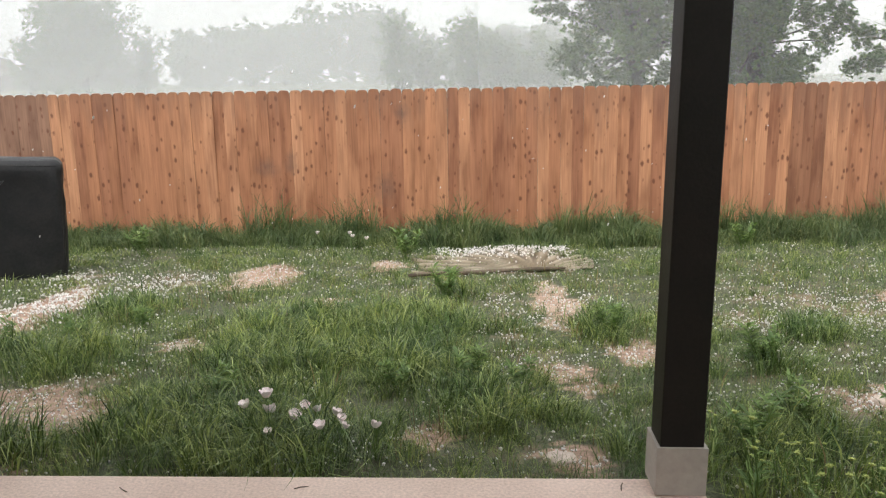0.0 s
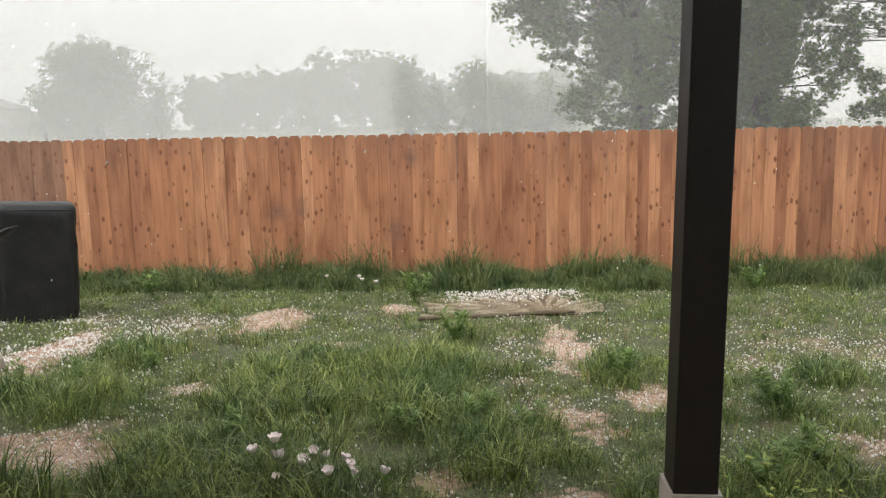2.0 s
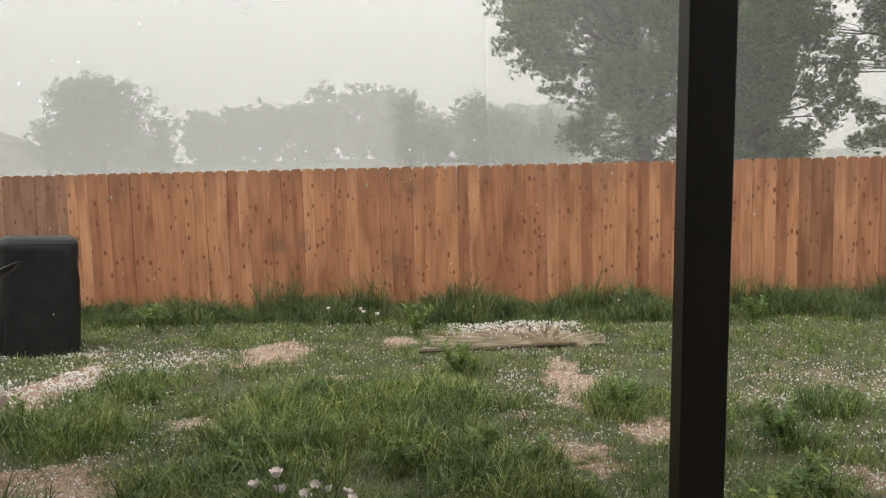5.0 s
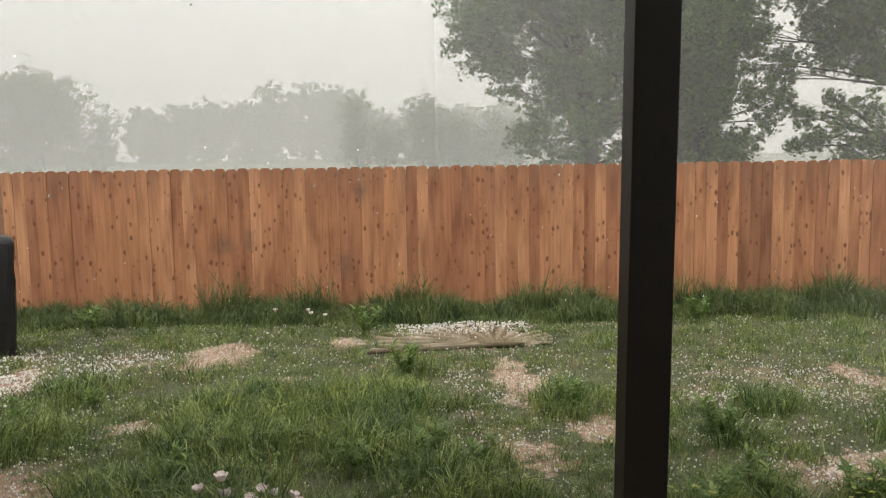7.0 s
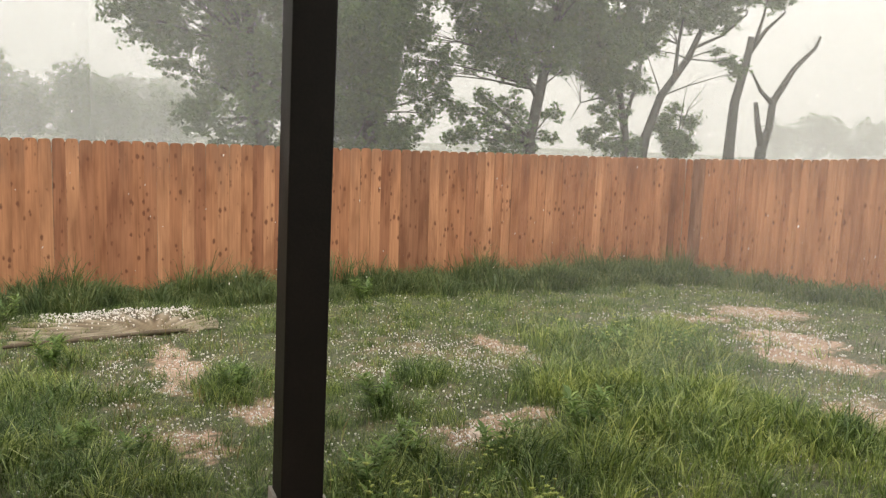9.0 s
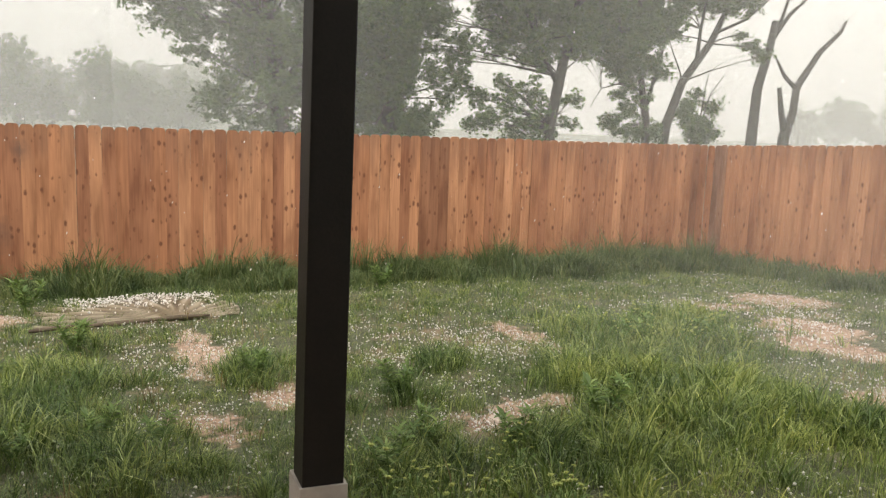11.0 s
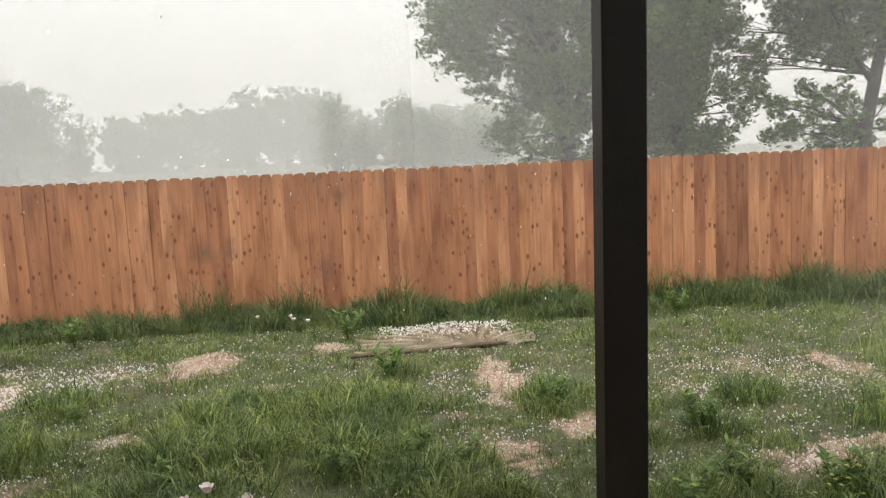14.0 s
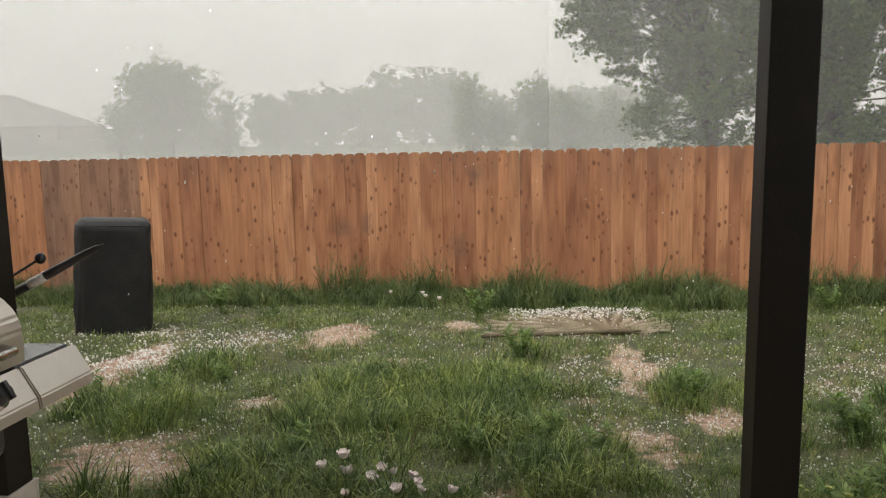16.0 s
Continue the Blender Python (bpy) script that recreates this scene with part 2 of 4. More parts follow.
FAR_FENCE = mottled("far_weathered_fence", (0.1, 0.09, 0.08), (0.15, 0.135, 0.12), 1, 9, 0.9)
BRICK = mottled("far_brick", (0.22, 0.17, 0.14), (0.3, 0.23, 0.19), 1, 9, 0.9)
GLASS = mottled("far_window_glass", (0.02, 0.022, 0.025), (0.04, 0.042, 0.045), 1, 4, 0.1)


def soil():
    """Pinkish clay soil, gritty, with low turf where the grass stands thick."""
    m, n, l, b = mat("clay_soil", 0.85)
    tc = n.new("ShaderNodeTexCoord")
    a = noise_node(n, l, tc.outputs["Object"], 1.6, 6)
    f = noise_node(n, l, tc.outputs["Object"], 28, 5, 0.7)
    r = ramp(n, [(0.3, (0.33, 0.21, 0.15)), (0.52, (0.45, 0.31, 0.23)), (0.75, (0.56, 0.42, 0.33))])
    l.new(a.outputs[0], r.inputs[0])
    g = ramp(n, [(0.32, (0.5, 0.47, 0.44)), (0.66, (1.22, 1.22, 1.22))])
    l.new(f.outputs[0], g.inputs[0])
    dirt = mix(n, l, 1.0, r.outputs[0], g.outputs[0], "MULTIPLY")
    tr = ramp(n, [(0.3, (0.035, 0.04, 0.02)), (0.5, (0.075, 0.085, 0.04)), (0.7, (0.16, 0.14, 0.085))])
    l.new(f.outputs[0], tr.inputs[0])
    at = n.new("ShaderNodeAttribute")
    at.attribute_name = "turf"
    sharp = n.new("ShaderNodeMath")
    sharp.operation = "MULTIPLY_ADD"
    sharp.inputs[1].default_value = 0.7
    l.new(f.outputs[0], sharp.inputs[0])
    l.new(at.outputs["Fac"], sharp.inputs[2])
    sr = ramp(n, [(0.55, (0, 0, 0)), (0.95, (1, 1, 1))])
    l.new(sharp.outputs[0], sr.inputs[0])
    l.new(mix(n, l, sr.outputs[0], dirt, tr.outputs[0]), b.inputs["Base Color"])
    bump(n, l, b, f.outputs[0], 1.0, 0.03)
    return m


SOIL = soil()


def ribbed_sheet():
    """Dull muddy plastic; the shade in its grooves is put into the colour."""
    m, n, l, b = mat("rib_shaded_muddy_plastic", 0.4)
    tc = n.new("ShaderNodeTexCoord")
    a = noise_node(n, l, tc.outputs["Object"], 4.0, 5)
    at = n.new("ShaderNodeAttribute")
    at.attribute_name = "groove"
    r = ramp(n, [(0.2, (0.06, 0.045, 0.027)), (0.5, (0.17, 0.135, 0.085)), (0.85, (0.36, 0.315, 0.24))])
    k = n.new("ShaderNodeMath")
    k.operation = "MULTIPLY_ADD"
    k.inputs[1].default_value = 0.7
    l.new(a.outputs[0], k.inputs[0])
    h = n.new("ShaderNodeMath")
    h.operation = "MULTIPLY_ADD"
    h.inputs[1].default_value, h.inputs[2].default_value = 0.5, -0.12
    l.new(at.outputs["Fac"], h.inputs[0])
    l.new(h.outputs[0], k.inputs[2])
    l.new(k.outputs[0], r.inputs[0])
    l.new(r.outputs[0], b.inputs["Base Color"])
    return m


SHEET = ribbed_sheet()


# ---- mesh helpers ----
def link(name, bm, material, parent=None, label="", smooth=False):
    me = bpy.data.meshes.new(name)
    bm.normal_update()
    bm.to_mesh(me)
    bm.free()
    me.materials.append(material)
    if smooth:
        me.polygons.foreach_set("use_smooth", [True] * len(me.polygons))
    ob = new(name, me)
    ob.parent = parent
    if label:
        ob["label"] = label
    return ob


part = link


def thing(name, m, label, category, group="", kind=""):
    ob = new(name)
    ob.matrix_world = m
    return tagged(ob, label, category, group, kind)


def box(bm, x0, x1, y0, y1, z0, z1, bevel=0.0, m=None):
    r = bmesh.ops.create_cube(bm, size=1.0)
    bmesh.ops.scale(bm, vec=(x1 - x0, y1 - y0, z1 - z0), verts=r["verts"])
    bmesh.ops.translate(bm, vec=((x0 + x1) / 2, (y0 + y1) / 2, (z0 + z1) / 2), verts=r["verts"])
    if m is not None:
        bmesh.ops.transform(bm, matrix=m, verts=r["verts"])
    if bevel:
        edges = list({e for v in r["verts"] for e in v.link_edges})
        bmesh.ops.bevel(bm, geom=edges, offset=bevel, segments=2, affect="EDGES", profile=0.6)
    return bm


def prism(bm, outline, depth):
    """A flat outline in x and z, thickened along y from 0 to depth."""
    front = [bm.verts.new((x, 0, z)) for x, z in outline]
    back = [bm.verts.new((x, depth, z)) for x, z in outline]
    bm.faces.new(front)
    bm.faces.new(back[::-1])
    k = len(outline)
    for i in range(k):
        bm.faces.new((front[i], back[i], back[(i + 1) % k], front[(i + 1) % k]))
    bmesh.ops.recalc_face_normals(bm, faces=bm.faces)
    return bm


def tube(bm, pts, radii, sides=8, cap=True):
    """A tapered round limb along pts."""
    rings, pts = [], [Vector(p) for p in pts]
    for i, p in enumerate(pts):
        d = (pts[min(i + 1, len(pts) - 1)] - pts[max(i - 1, 0)]).normalized()
        u = d.cross(Vector((0.31, 0.9, 0.27))).normalized()
        w = d.cross(u)
        rings.append([bm.verts.new(p + radii[i] * (math.cos(a) * u + math.sin(a) * w)) for a in [math.tau * k / sides for k in range(sides)]])
    for a, b in zip(rings, rings[1:]):
        for k in range(sides):
            bm.faces.new((a[k], a[(k + 1) % sides], b[(k + 1) % sides], b[k]))
    if cap:
        bm.faces.new(rings[0][::-1])
        bm.faces.new(rings[-1])
    return bm


def from_arrays(name, verts, faces_flat, counts, material, smooth=False):
    """One mesh straight from number arrays, for what is too many to build face by face."""
    me = bpy.data.meshes.new(name)
    me.vertices.add(len(verts))
    me.vertices.foreach_set("co", np.ascontiguousarray(verts, dtype=np.float32).ravel())
    me.loops.add(len(faces_flat))
    me.loops.foreach_set("vertex_index", np.ascontiguousarray(faces_flat, dtype=np.int32))
    me.polygons.add(len(counts))
    starts = np.concatenate([[0], np.cumsum(counts)[:-1]]).astype(np.int32)
    me.polygons.foreach_set("loop_start", starts)
    me.polygons.foreach_set("loop_total", np.asarray(counts, dtype=np.int32))
    me.update(calc_edges=True)
    me.validate()
    me.materials.append(material)
    if smooth:
        me.polygons.foreach_set("use_smooth", [True] * len(me.polygons))
    return new(name, me)


rng = np.random.default_rng(7)

# ---- the lie of the land ----
SIDE_X, PATIO_Y = 8.75, 2.545
# bare clay spots of the yard: x, y, half width, half depth
BARE = [(-1.93, 7.0, 0.3, 0.62), (0.58, 5.85, 0.15, 0.95), (-1.8, 4.52, 0.13, 0.17), (-2.17, 3.6, 0.24, 0.16), (-1.9, 3.33, 0.17, 0.24), (-0.88, 7.7, 0.2, 0.3), (-0.23, 3.1, 0.15, 0.16), (0.37, 2.9, 0.15, 0.13),
        (-1.3, 5.38, 0.1, 0.15), (-1.1, 5.8, 0.14, 0.22), (0.92, 4.44, 0.13, 0.26), (0.44, 3.98, 0.14, 0.18), (0.54, 3.8, 0.09, 0.18), (1.89, 3.58, 0.18, 0.24), (2.2, 3.78, 0.3, 0.13), (5.64, 5.1, 0.38, 0.42), (5.13, 4.34, 0.28, 0.55),
        (4.1, 3.0, 0.22, 0.33), (3.07, 5.5, 0.1, 0.7), (5.66, 6.25, 0.3, 0.2), (-2.12, 3.36, 0.26, 0.2), (0.3, 7.75, 0.7, 0.55), (6.6, 6.4, 0.5, 0.5), (-3.3, 5.5, 0.25, 1.0), (-2.05, 2.72, 0.3, 0.1)]
# grass worn thin and strewn with hail
STREWN = [(-2.69, 6.7, 0.5, 0.55), (-3.29, 5.5, 0.42, 1.25), (-3.6, 7.0, 0.4, 0.5), (0.32, 8.45, 0.66, 0.35), (0.27, 7.0, 0.35, 0.22), (0.14, 5.85, 0.2, 0.55), (2.56, 5.7, 0.5, 0.7), (1.83, 4.28, 0.32, 0.23), (1.45, 4.28, 0.18, 0.22),
          (1.7, 3.52, 0.24, 0.17), (0.34, 4.15, 0.22, 0.32), (-1.13, 5.33, 0.2, 0.18), (-1.99, 3.92, 0.22, 0.3), (0.6, 3.35, 0.1, 0.13), (2.6, 5.3, 0.34, 0.75), (2.09, 5.95, 0.33, 0.62), (4.96, 4.5, 0.3, 0.85), (4.3, 3.25, 0.26, 0.5),
          (1.54, 3.65, 0.22, 0.15), (5.36, 6.6, 0.7, 0.33), (8.15, 7.8, 0.37, 0.25), (0.86, 4.4, 0.15, 0.24), (0.24, 5.25, 0.24, 0.6), (-2.79, 6.4, 0.35, 0.45), (0.9, 5.75, 0.2, 0.5), (1.75, 5.2, 0.3, 0.5), (6.0, 5.6, 0.5, 0.6)]


def lump(x, y):
    """A smooth unevenness between about -1 and 1."""
    return (np.sin(1.3 * x + 0.7 * y + 0.4) + np.sin(2.9 * x - 1.7 * y + 1.9) + np.sin(-0.8 * x + 3.7 * y + 4.1) + 0.7 * np.sin(6.1 * x + 4.3 * y) + 0.6 * np.sin(5.3 * y - 8.7 * x + 2.2)) / 4.3


def spots(x, y, places, soft):
    """0 to 1: how far inside the ragged-edged spots a place lies."""
    x, y = np.asarray(x, float), np.asarray(y, float)
    wx = x + 0.07 * lump(3.1 * y, 2.7 * x) + 0.09 * lump(9.1 * y, 8.7 * x) + 0.07 * lump(23.0 * y, 19.0 * x)
    wy = y + 0.12 * lump(2.3 * x + 5, 3.3 * y) + 0.14 * lump(8.3 * x + 5, 9.3 * y) + 0.1 * lump(21.0 * x, 24.0 * y)
    out = np.zeros(np.broadcast(x, y).shape)
    for cx, cy, rx, ry in places:
        out = np.maximum(out, np.clip((1.22 - np.hypot((wx - cx) / rx, (wy - cy) / ry)) / soft, 0, 1))
    return out


def bare(x, y):
    """How bare the yard is there, 0 to 1."""
    return spots(x, y, BARE, 0.5)


def strewn(x, y):
    return spots(x, y, STREWN, 0.75)


def ground_z(x, y):
    x, y = np.asarray(x, float), np.asarray(y, float)
    z = -0.08 - 0.0705 * (np.clip(y, 2.36, FENCE_Y) - 2.56) + 0.0149 * (np.clip(y, FENCE_Y, 135.0) - FENCE_Y)
    near = np.clip((y - 2.6) / 0.8, 0, 1) * np.clip((11.5 - y) / 1.2, 0, 1)
    return z + 0.025 * near * lump(x, y) - 0.02 * (y < 2.51)


xs = np.unique(np.concatenate([np.linspace(-7.5, 9.2, 330), -7.5 - np.geomspace(0.3, 2500, 34), 9.2 + np.geomspace(0.3, 2500, 34)]))
ys = np.unique(np.concatenate([np.linspace(2.3, 10.6, 190), 2.3 - np.geomspace(0.5, 2500, 26), 10.6 + np.geomspace(0.4, 2500, 40)]))
gx, gy = np.meshgrid(xs, ys)
nx, ny = len(xs), len(ys)
i = (np.arange(ny - 1)[:, None] * nx + np.arange(nx - 1)[None]).ravel()
ground = from_arrays("ground", np.stack([gx, gy, ground_z(gx, gy)], -1).reshape(-1, 3), np.stack([i, i + 1, i + 1 + nx, i + nx], -1).ravel(), np.full(len(i), 4), SOIL, True)
tagged(ground, "sloping yard of pinkish clay soil with patchy turf", "ground", kind="structure")
turf = ground.data.attributes.new("turf", "FLOAT", "POINT")
inside = (gy > 2.3) & (gy < FENCE_Y + 0.1) & (gx > -7.6) & (gx < 9.25)
turf.data.foreach_set("value", np.where(inside, 0.68 + 0.25 * lump(5.3 * gx, 4.7 * gy) - 0.85 * bare(gx, gy) - 0.15 * strewn(gx, gy), 0.9).astype(np.float32).ravel())

# ---- porch: slab, wall behind, roof, beam ----
bm = bmesh.new()
box(bm, -5.5, 0.735, -1.5, PATIO_Y, -0.3, 0.0, 0.012)
patio = tagged(link("patio", bm, CONCRETE), "pinkish broom-finished concrete patio slab", "patio", kind="structure")
bm = bmesh.new()
box(bm, -8.0, 5.0, -1.75, -1.5, -0.3, 2.6)
tagged(link("wall_house", bm, SIDING), "painted lap siding of the house wall", "wall", kind="structure")
bm = bmesh.new()
box(bm, -5.9, 1.15, -1.5, 2.72, 2.6, 2.72)
tagged(link("ceiling", bm, SOFFIT), "painted board ceiling of the porch", "ceiling", kind="structure")
bm = bmesh.new()
box(bm, -5.6, 0.8, 2.42, 2.58, 2.36, 2.6, 0.006)
tagged(link("beam", bm, BLACK_PAINT), "dark brown painted porch beam", "beam", kind="structure")


def porch_post(x, y, lean=0.0):
    p = thing("porch_post", pose(x, y, 0, 0, lean, 0), "dark brown painted square porch post on a taupe boxed base", "porch post", "porch posts")
    bm = bmesh.new()
    box(bm, -0.07, 0.07, -0.07, 0.07, 0.003, 2.38, 0.005)
    part("shaft", bm, BLACK_PAINT, p)
    for k in range(4):
        bm = bmesh.new()
        w = 0.0815 if k % 2 == 0 else 0.0695
        box(bm, -w, w, -0.0815, -0.0705, 0.002, BASE_TOP, 0.002, Matrix.Rotation(math.pi / 2 * k, 4, "Z"))
        part("base_board", bm, TRIM, p, "taupe wood-grain trim board")
    return p


BASE_TOP = 0.168
porch_post(0.647, 2.503, 0.7)
porch_post(-1.974, 2.503)

# ---- rain hanging in the air beyond the fence: broad curtains, one behind another ----
VEILS = [(15.5, 0.13, None, 0.0), (23.4, 0.13, (0, 2.0, 9.0), 0.0), (55.0, 0.23, None, 0.0), (63.0, 0.24, (2, 0.0, 7.0), 0.3), (70.0, 0.24, None, 0.0), (90.0, 0.2, None, 0.0), (145.0, 0.95, (2, 8.0, 62.0), 0.0)]
for far, cover, thin_at, rest in VEILS:
    a = np.linspace(radians(-76.3), radians(73.7), 61)
    rows = np.array([-8.0, far * 0.7 + 6])
    vx = np.stack([np.stack([far * np.sin(a), far * np.cos(a), np.full_like(a, z)], -1) for z in rows]).reshape(-1, 3)
    i = np.arange(60)
    veil = from_arrays("rain_curtain", vx, np.stack([i, i + 1, i + 62, i + 61], -1).ravel(), np.full(60, 4), rain_veil("rain_veil", cover, thin_at, rest=rest), True)
    tagged(veil, "grey curtain of falling rain and mist", "rain", "rain curtains", "stuff")
# a gust of driven rain over the far side of the yard
a = np.linspace(radians(18), radians(80), 31)
vx = np.stack([np.stack([5.2 * np.sin(a), 5.2 * np.cos(a), np.full_like(a, z)], -1) for z in (-0.7, 5.0)]).reshape(-1, 3)
i = np.arange(30)
veil = from_arrays("rain_curtain", vx, np.stack([i, i + 1, i + 32, i + 31], -1).ravel(), np.full(30, 4), rain_veil("rain_gust", 0.125, (0, 1.8, 4.2), False), True)
tagged(veil, "thin grey gust of driven rain over the yard", "rain", "rain curtains", "stuff")


# ---- trees ----
def leaf_cloud(name, blobs, count, size, material, parent, seed, droop=0.2, stray=1.35):
    """Many small leaves gathered in uneven clumps round the blobs (x, y, z, radius, flatness)."""
    r = np.random.default_rng(seed)
    w = np.array([b[3] ** 2 for b in blobs])
    pick = r.choice(len(blobs), count // 18 + 1, p=w / w.sum())
    B = np.array(blobs)[pick]
    d = r.normal(size=(len(pick), 3))
    d /= np.linalg.norm(d, axis=1)[:, None]
    rad = r.uniform(0.1, 1.3 if stray > 1 else 1.0, len(pick)) ** 0.7
    rad *= np.where(r.uniform(size=len(pick)) < 0.16, stray, 1.0)
    clump = B[:, :3] + d * (B[:, 3] * rad)[:, None] * np.stack([np.ones(len(B)), np.ones(len(B)), B[:, 4]], -1)
    cr = r.uniform(0.06, 0.2, len(pick)) * np.clip(B[:, 3], 0.8, 2.6) * (1.0 if stray > 1 else 0.75)
    who = np.repeat(np.arange(len(pick)), 18)[:count]
    c = clump[who] + r.normal(size=(count, 3)) * cr[who][:, None] * np.array([0.75, 0.75, 0.6])
    s = size * r.uniform(0.6, 1.35, count)
    u = r.normal(size=(count, 3)) * [1, 1, 0.6] + [0, 0, -droop]
    u /= np.linalg.norm(u, axis=1)[:, None]
    v = np.cross(u, r.normal(size=(count, 3)))
    v /= np.linalg.norm(v, axis=1)[:, None]
    u, v = u * s[:, None], v * (s * 0.55)[:, None]
    verts = np.stack([c - u, c + v * 0.9 - u * 0.1, c + u, c - v * 0.9 + u * 0.1], 1).reshape(-1, 3)
    ob = from_arrays(name, verts, np.arange(4 * count), np.full(count, 4), material)
    ob.parent = parent
    ob.matrix_parent_inverse = parent.matrix_world.inverted()
    return ob


def limb(bm, p0, p1, r0, r1, r, bend=0.12, steps=5, sides=7):
    p0, p1 = Vector(p0), Vector(p1)
    d = (p1 - p0).length
    pts, rad = [], []
    off = Vector((r.uniform(-1, 1), r.uniform(-1, 1), r.uniform(-0.3, 0.8))) * bend * d
    for k in range(steps + 1):
        f = k / steps
        pts.append(p0.lerp(p1, f) + off * 4 * f * (1 - f) * 0.5 + Vector((r.uniform(-1, 1), r.uniform(-1, 1), 0)) * d * 0.012 * (0 < k < steps))
        rad.append(r0 + (r1 - r0) * f)
    tube(bm, pts, rad, sides)
    return pts


def tree(stems, blobs, leaves, size, label, seed, leaf=None, category="tree", twigs=2, stray=1.35):
    """stems: lists of (x, y, z, radius) from the root up. Each blob is carried by a limb from the nearest stem point below it."""
    r = random.Random(seed)
    x, y = stems[0][0][:2]
    root = thing("tree", pose(x, y, float(ground_z(x, y))), label, category)
    inv = root.matrix_world.inverted()
    bm = bmesh.new()
    nodes = []
    for s in stems:
        tube(bm, [p[:3] for p in s], [p[3] for p in s], 9)
        nodes += s[1:]
    t = link("trunk", bm, BARK, root, smooth=True)
    t.matrix_parent_inverse = inv
    bm = bmesh.new()
    for b in blobs:
        c = Vector(b[:3])
        n = min(nodes, key=lambda q: (c - Vector(q[:3])).length + (3 if q[2] > c.z else 0))
        pts = limb(bm, n[:3], c, min(0.045, n[3] * 0.4), 0.01, r)
        for k in range(twigs):
            tip = c + Vector((r.uniform(-1, 1), r.uniform(-1, 1), r.uniform(-0.6, 0.8))) * b[3] * 0.95
            limb(bm, pts[r.randrange(2, 5)], tip, 0.016, 0.004, r, 0.2, 4, 5)
    if blobs:
        t = link("limbs", bm, BARK, root, smooth=True)
        t.matrix_parent_inverse = inv
        leaf_cloud("crown", blobs, leaves, size, leaf or LEAF, root, seed, 0.2, stray)
    else:
        bm.free()
    return root


def blobs_in(seed, count, cx, cy, cz, rx, ry, rz, lo, hi, flat=0.8):
    r = random.Random(seed)
    out = []
    while len(out) < count:
        p = [r.uniform(-1, 1) for _ in range(3)]
        if sum(v * v for v in p) <= 1:
            out.append((cx + p[0] * rx, cy + p[1] * ry, cz + p[2] * rz, r.uniform(lo, hi), flat))
    return out


def gz(x, y):
    return float(ground_z(x, y)) - 0.1


# great tree with two trunks whose crowns run together
tree([[(5.4, 28, gz(5, 28), 0.36), (5.3, 28, 2.07, 0.3), (5.1, 28, 4.07, 0.25), (4.6, 28, 7.07, 0.18), (4.4, 27.8, 10.06, 0.08)],
      [(5.4, 28, 2.07, 0.2), (6.3, 28.2, 4.08, 0.16), (6.9, 28.4, 7.59, 0.1)]],
     blobs_in(3, 44, 5.0, 28, 7.47, 4.0, 2.6, 4.2, 0.75, 1.25) + blobs_in(5, 24, 5.2, 28, 2.97, 2.7, 1.8, 2.0, 0.5, 0.9) + [(0.8, 28, 5.17, 0.55, 0.7), (1.4, 28, 5.67, 0.7, 0.7), (2.0, 28, 4.67, 0.6, 0.7), (1.3, 28, 6.67, 0.8, 0.7), (2.6, 28, 3.57, 0.55, 0.7), (2.9, 28, 4.37, 0.6, 0.8), (3.6, 28, 2.57, 0.55, 0.8), (3.3, 28, 1.77, 0.5, 0.9), (4.2, 28, 1.47, 0.6, 0.9), (5.0, 28, 1.37, 0.6, 0.9), (6.2, 28, 1.37, 0.7, 0.9)],
     118000, 0.078, "broad leafy tree with hanging branches, grey in the rain", 11)
tree([[(9.4, 28.6, gz(9, 28.6), 0.34), (9.5, 28.6, 2.29, 0.28), (9.2, 28.6, 5.09, 0.2), (9.0, 28.6, 9.59, 0.08)]],
     blobs_in(13, 38, 9.3, 28.6, 7.29, 3.0, 2.4, 4.0, 0.75, 1.2) + blobs_in(15, 24, 9.3, 28.6, 2.49, 2.1, 1.5, 2.0, 0.55, 0.9) + [(12.0, 28, 3.17, 0.5, 0.8), (11.6, 28.3, 2.38, 0.45, 0.8), (12.2, 28.3, 4.48, 0.6, 0.8)],
     108000, 0.078, "dense leafy tree hanging low over the fence", 17)
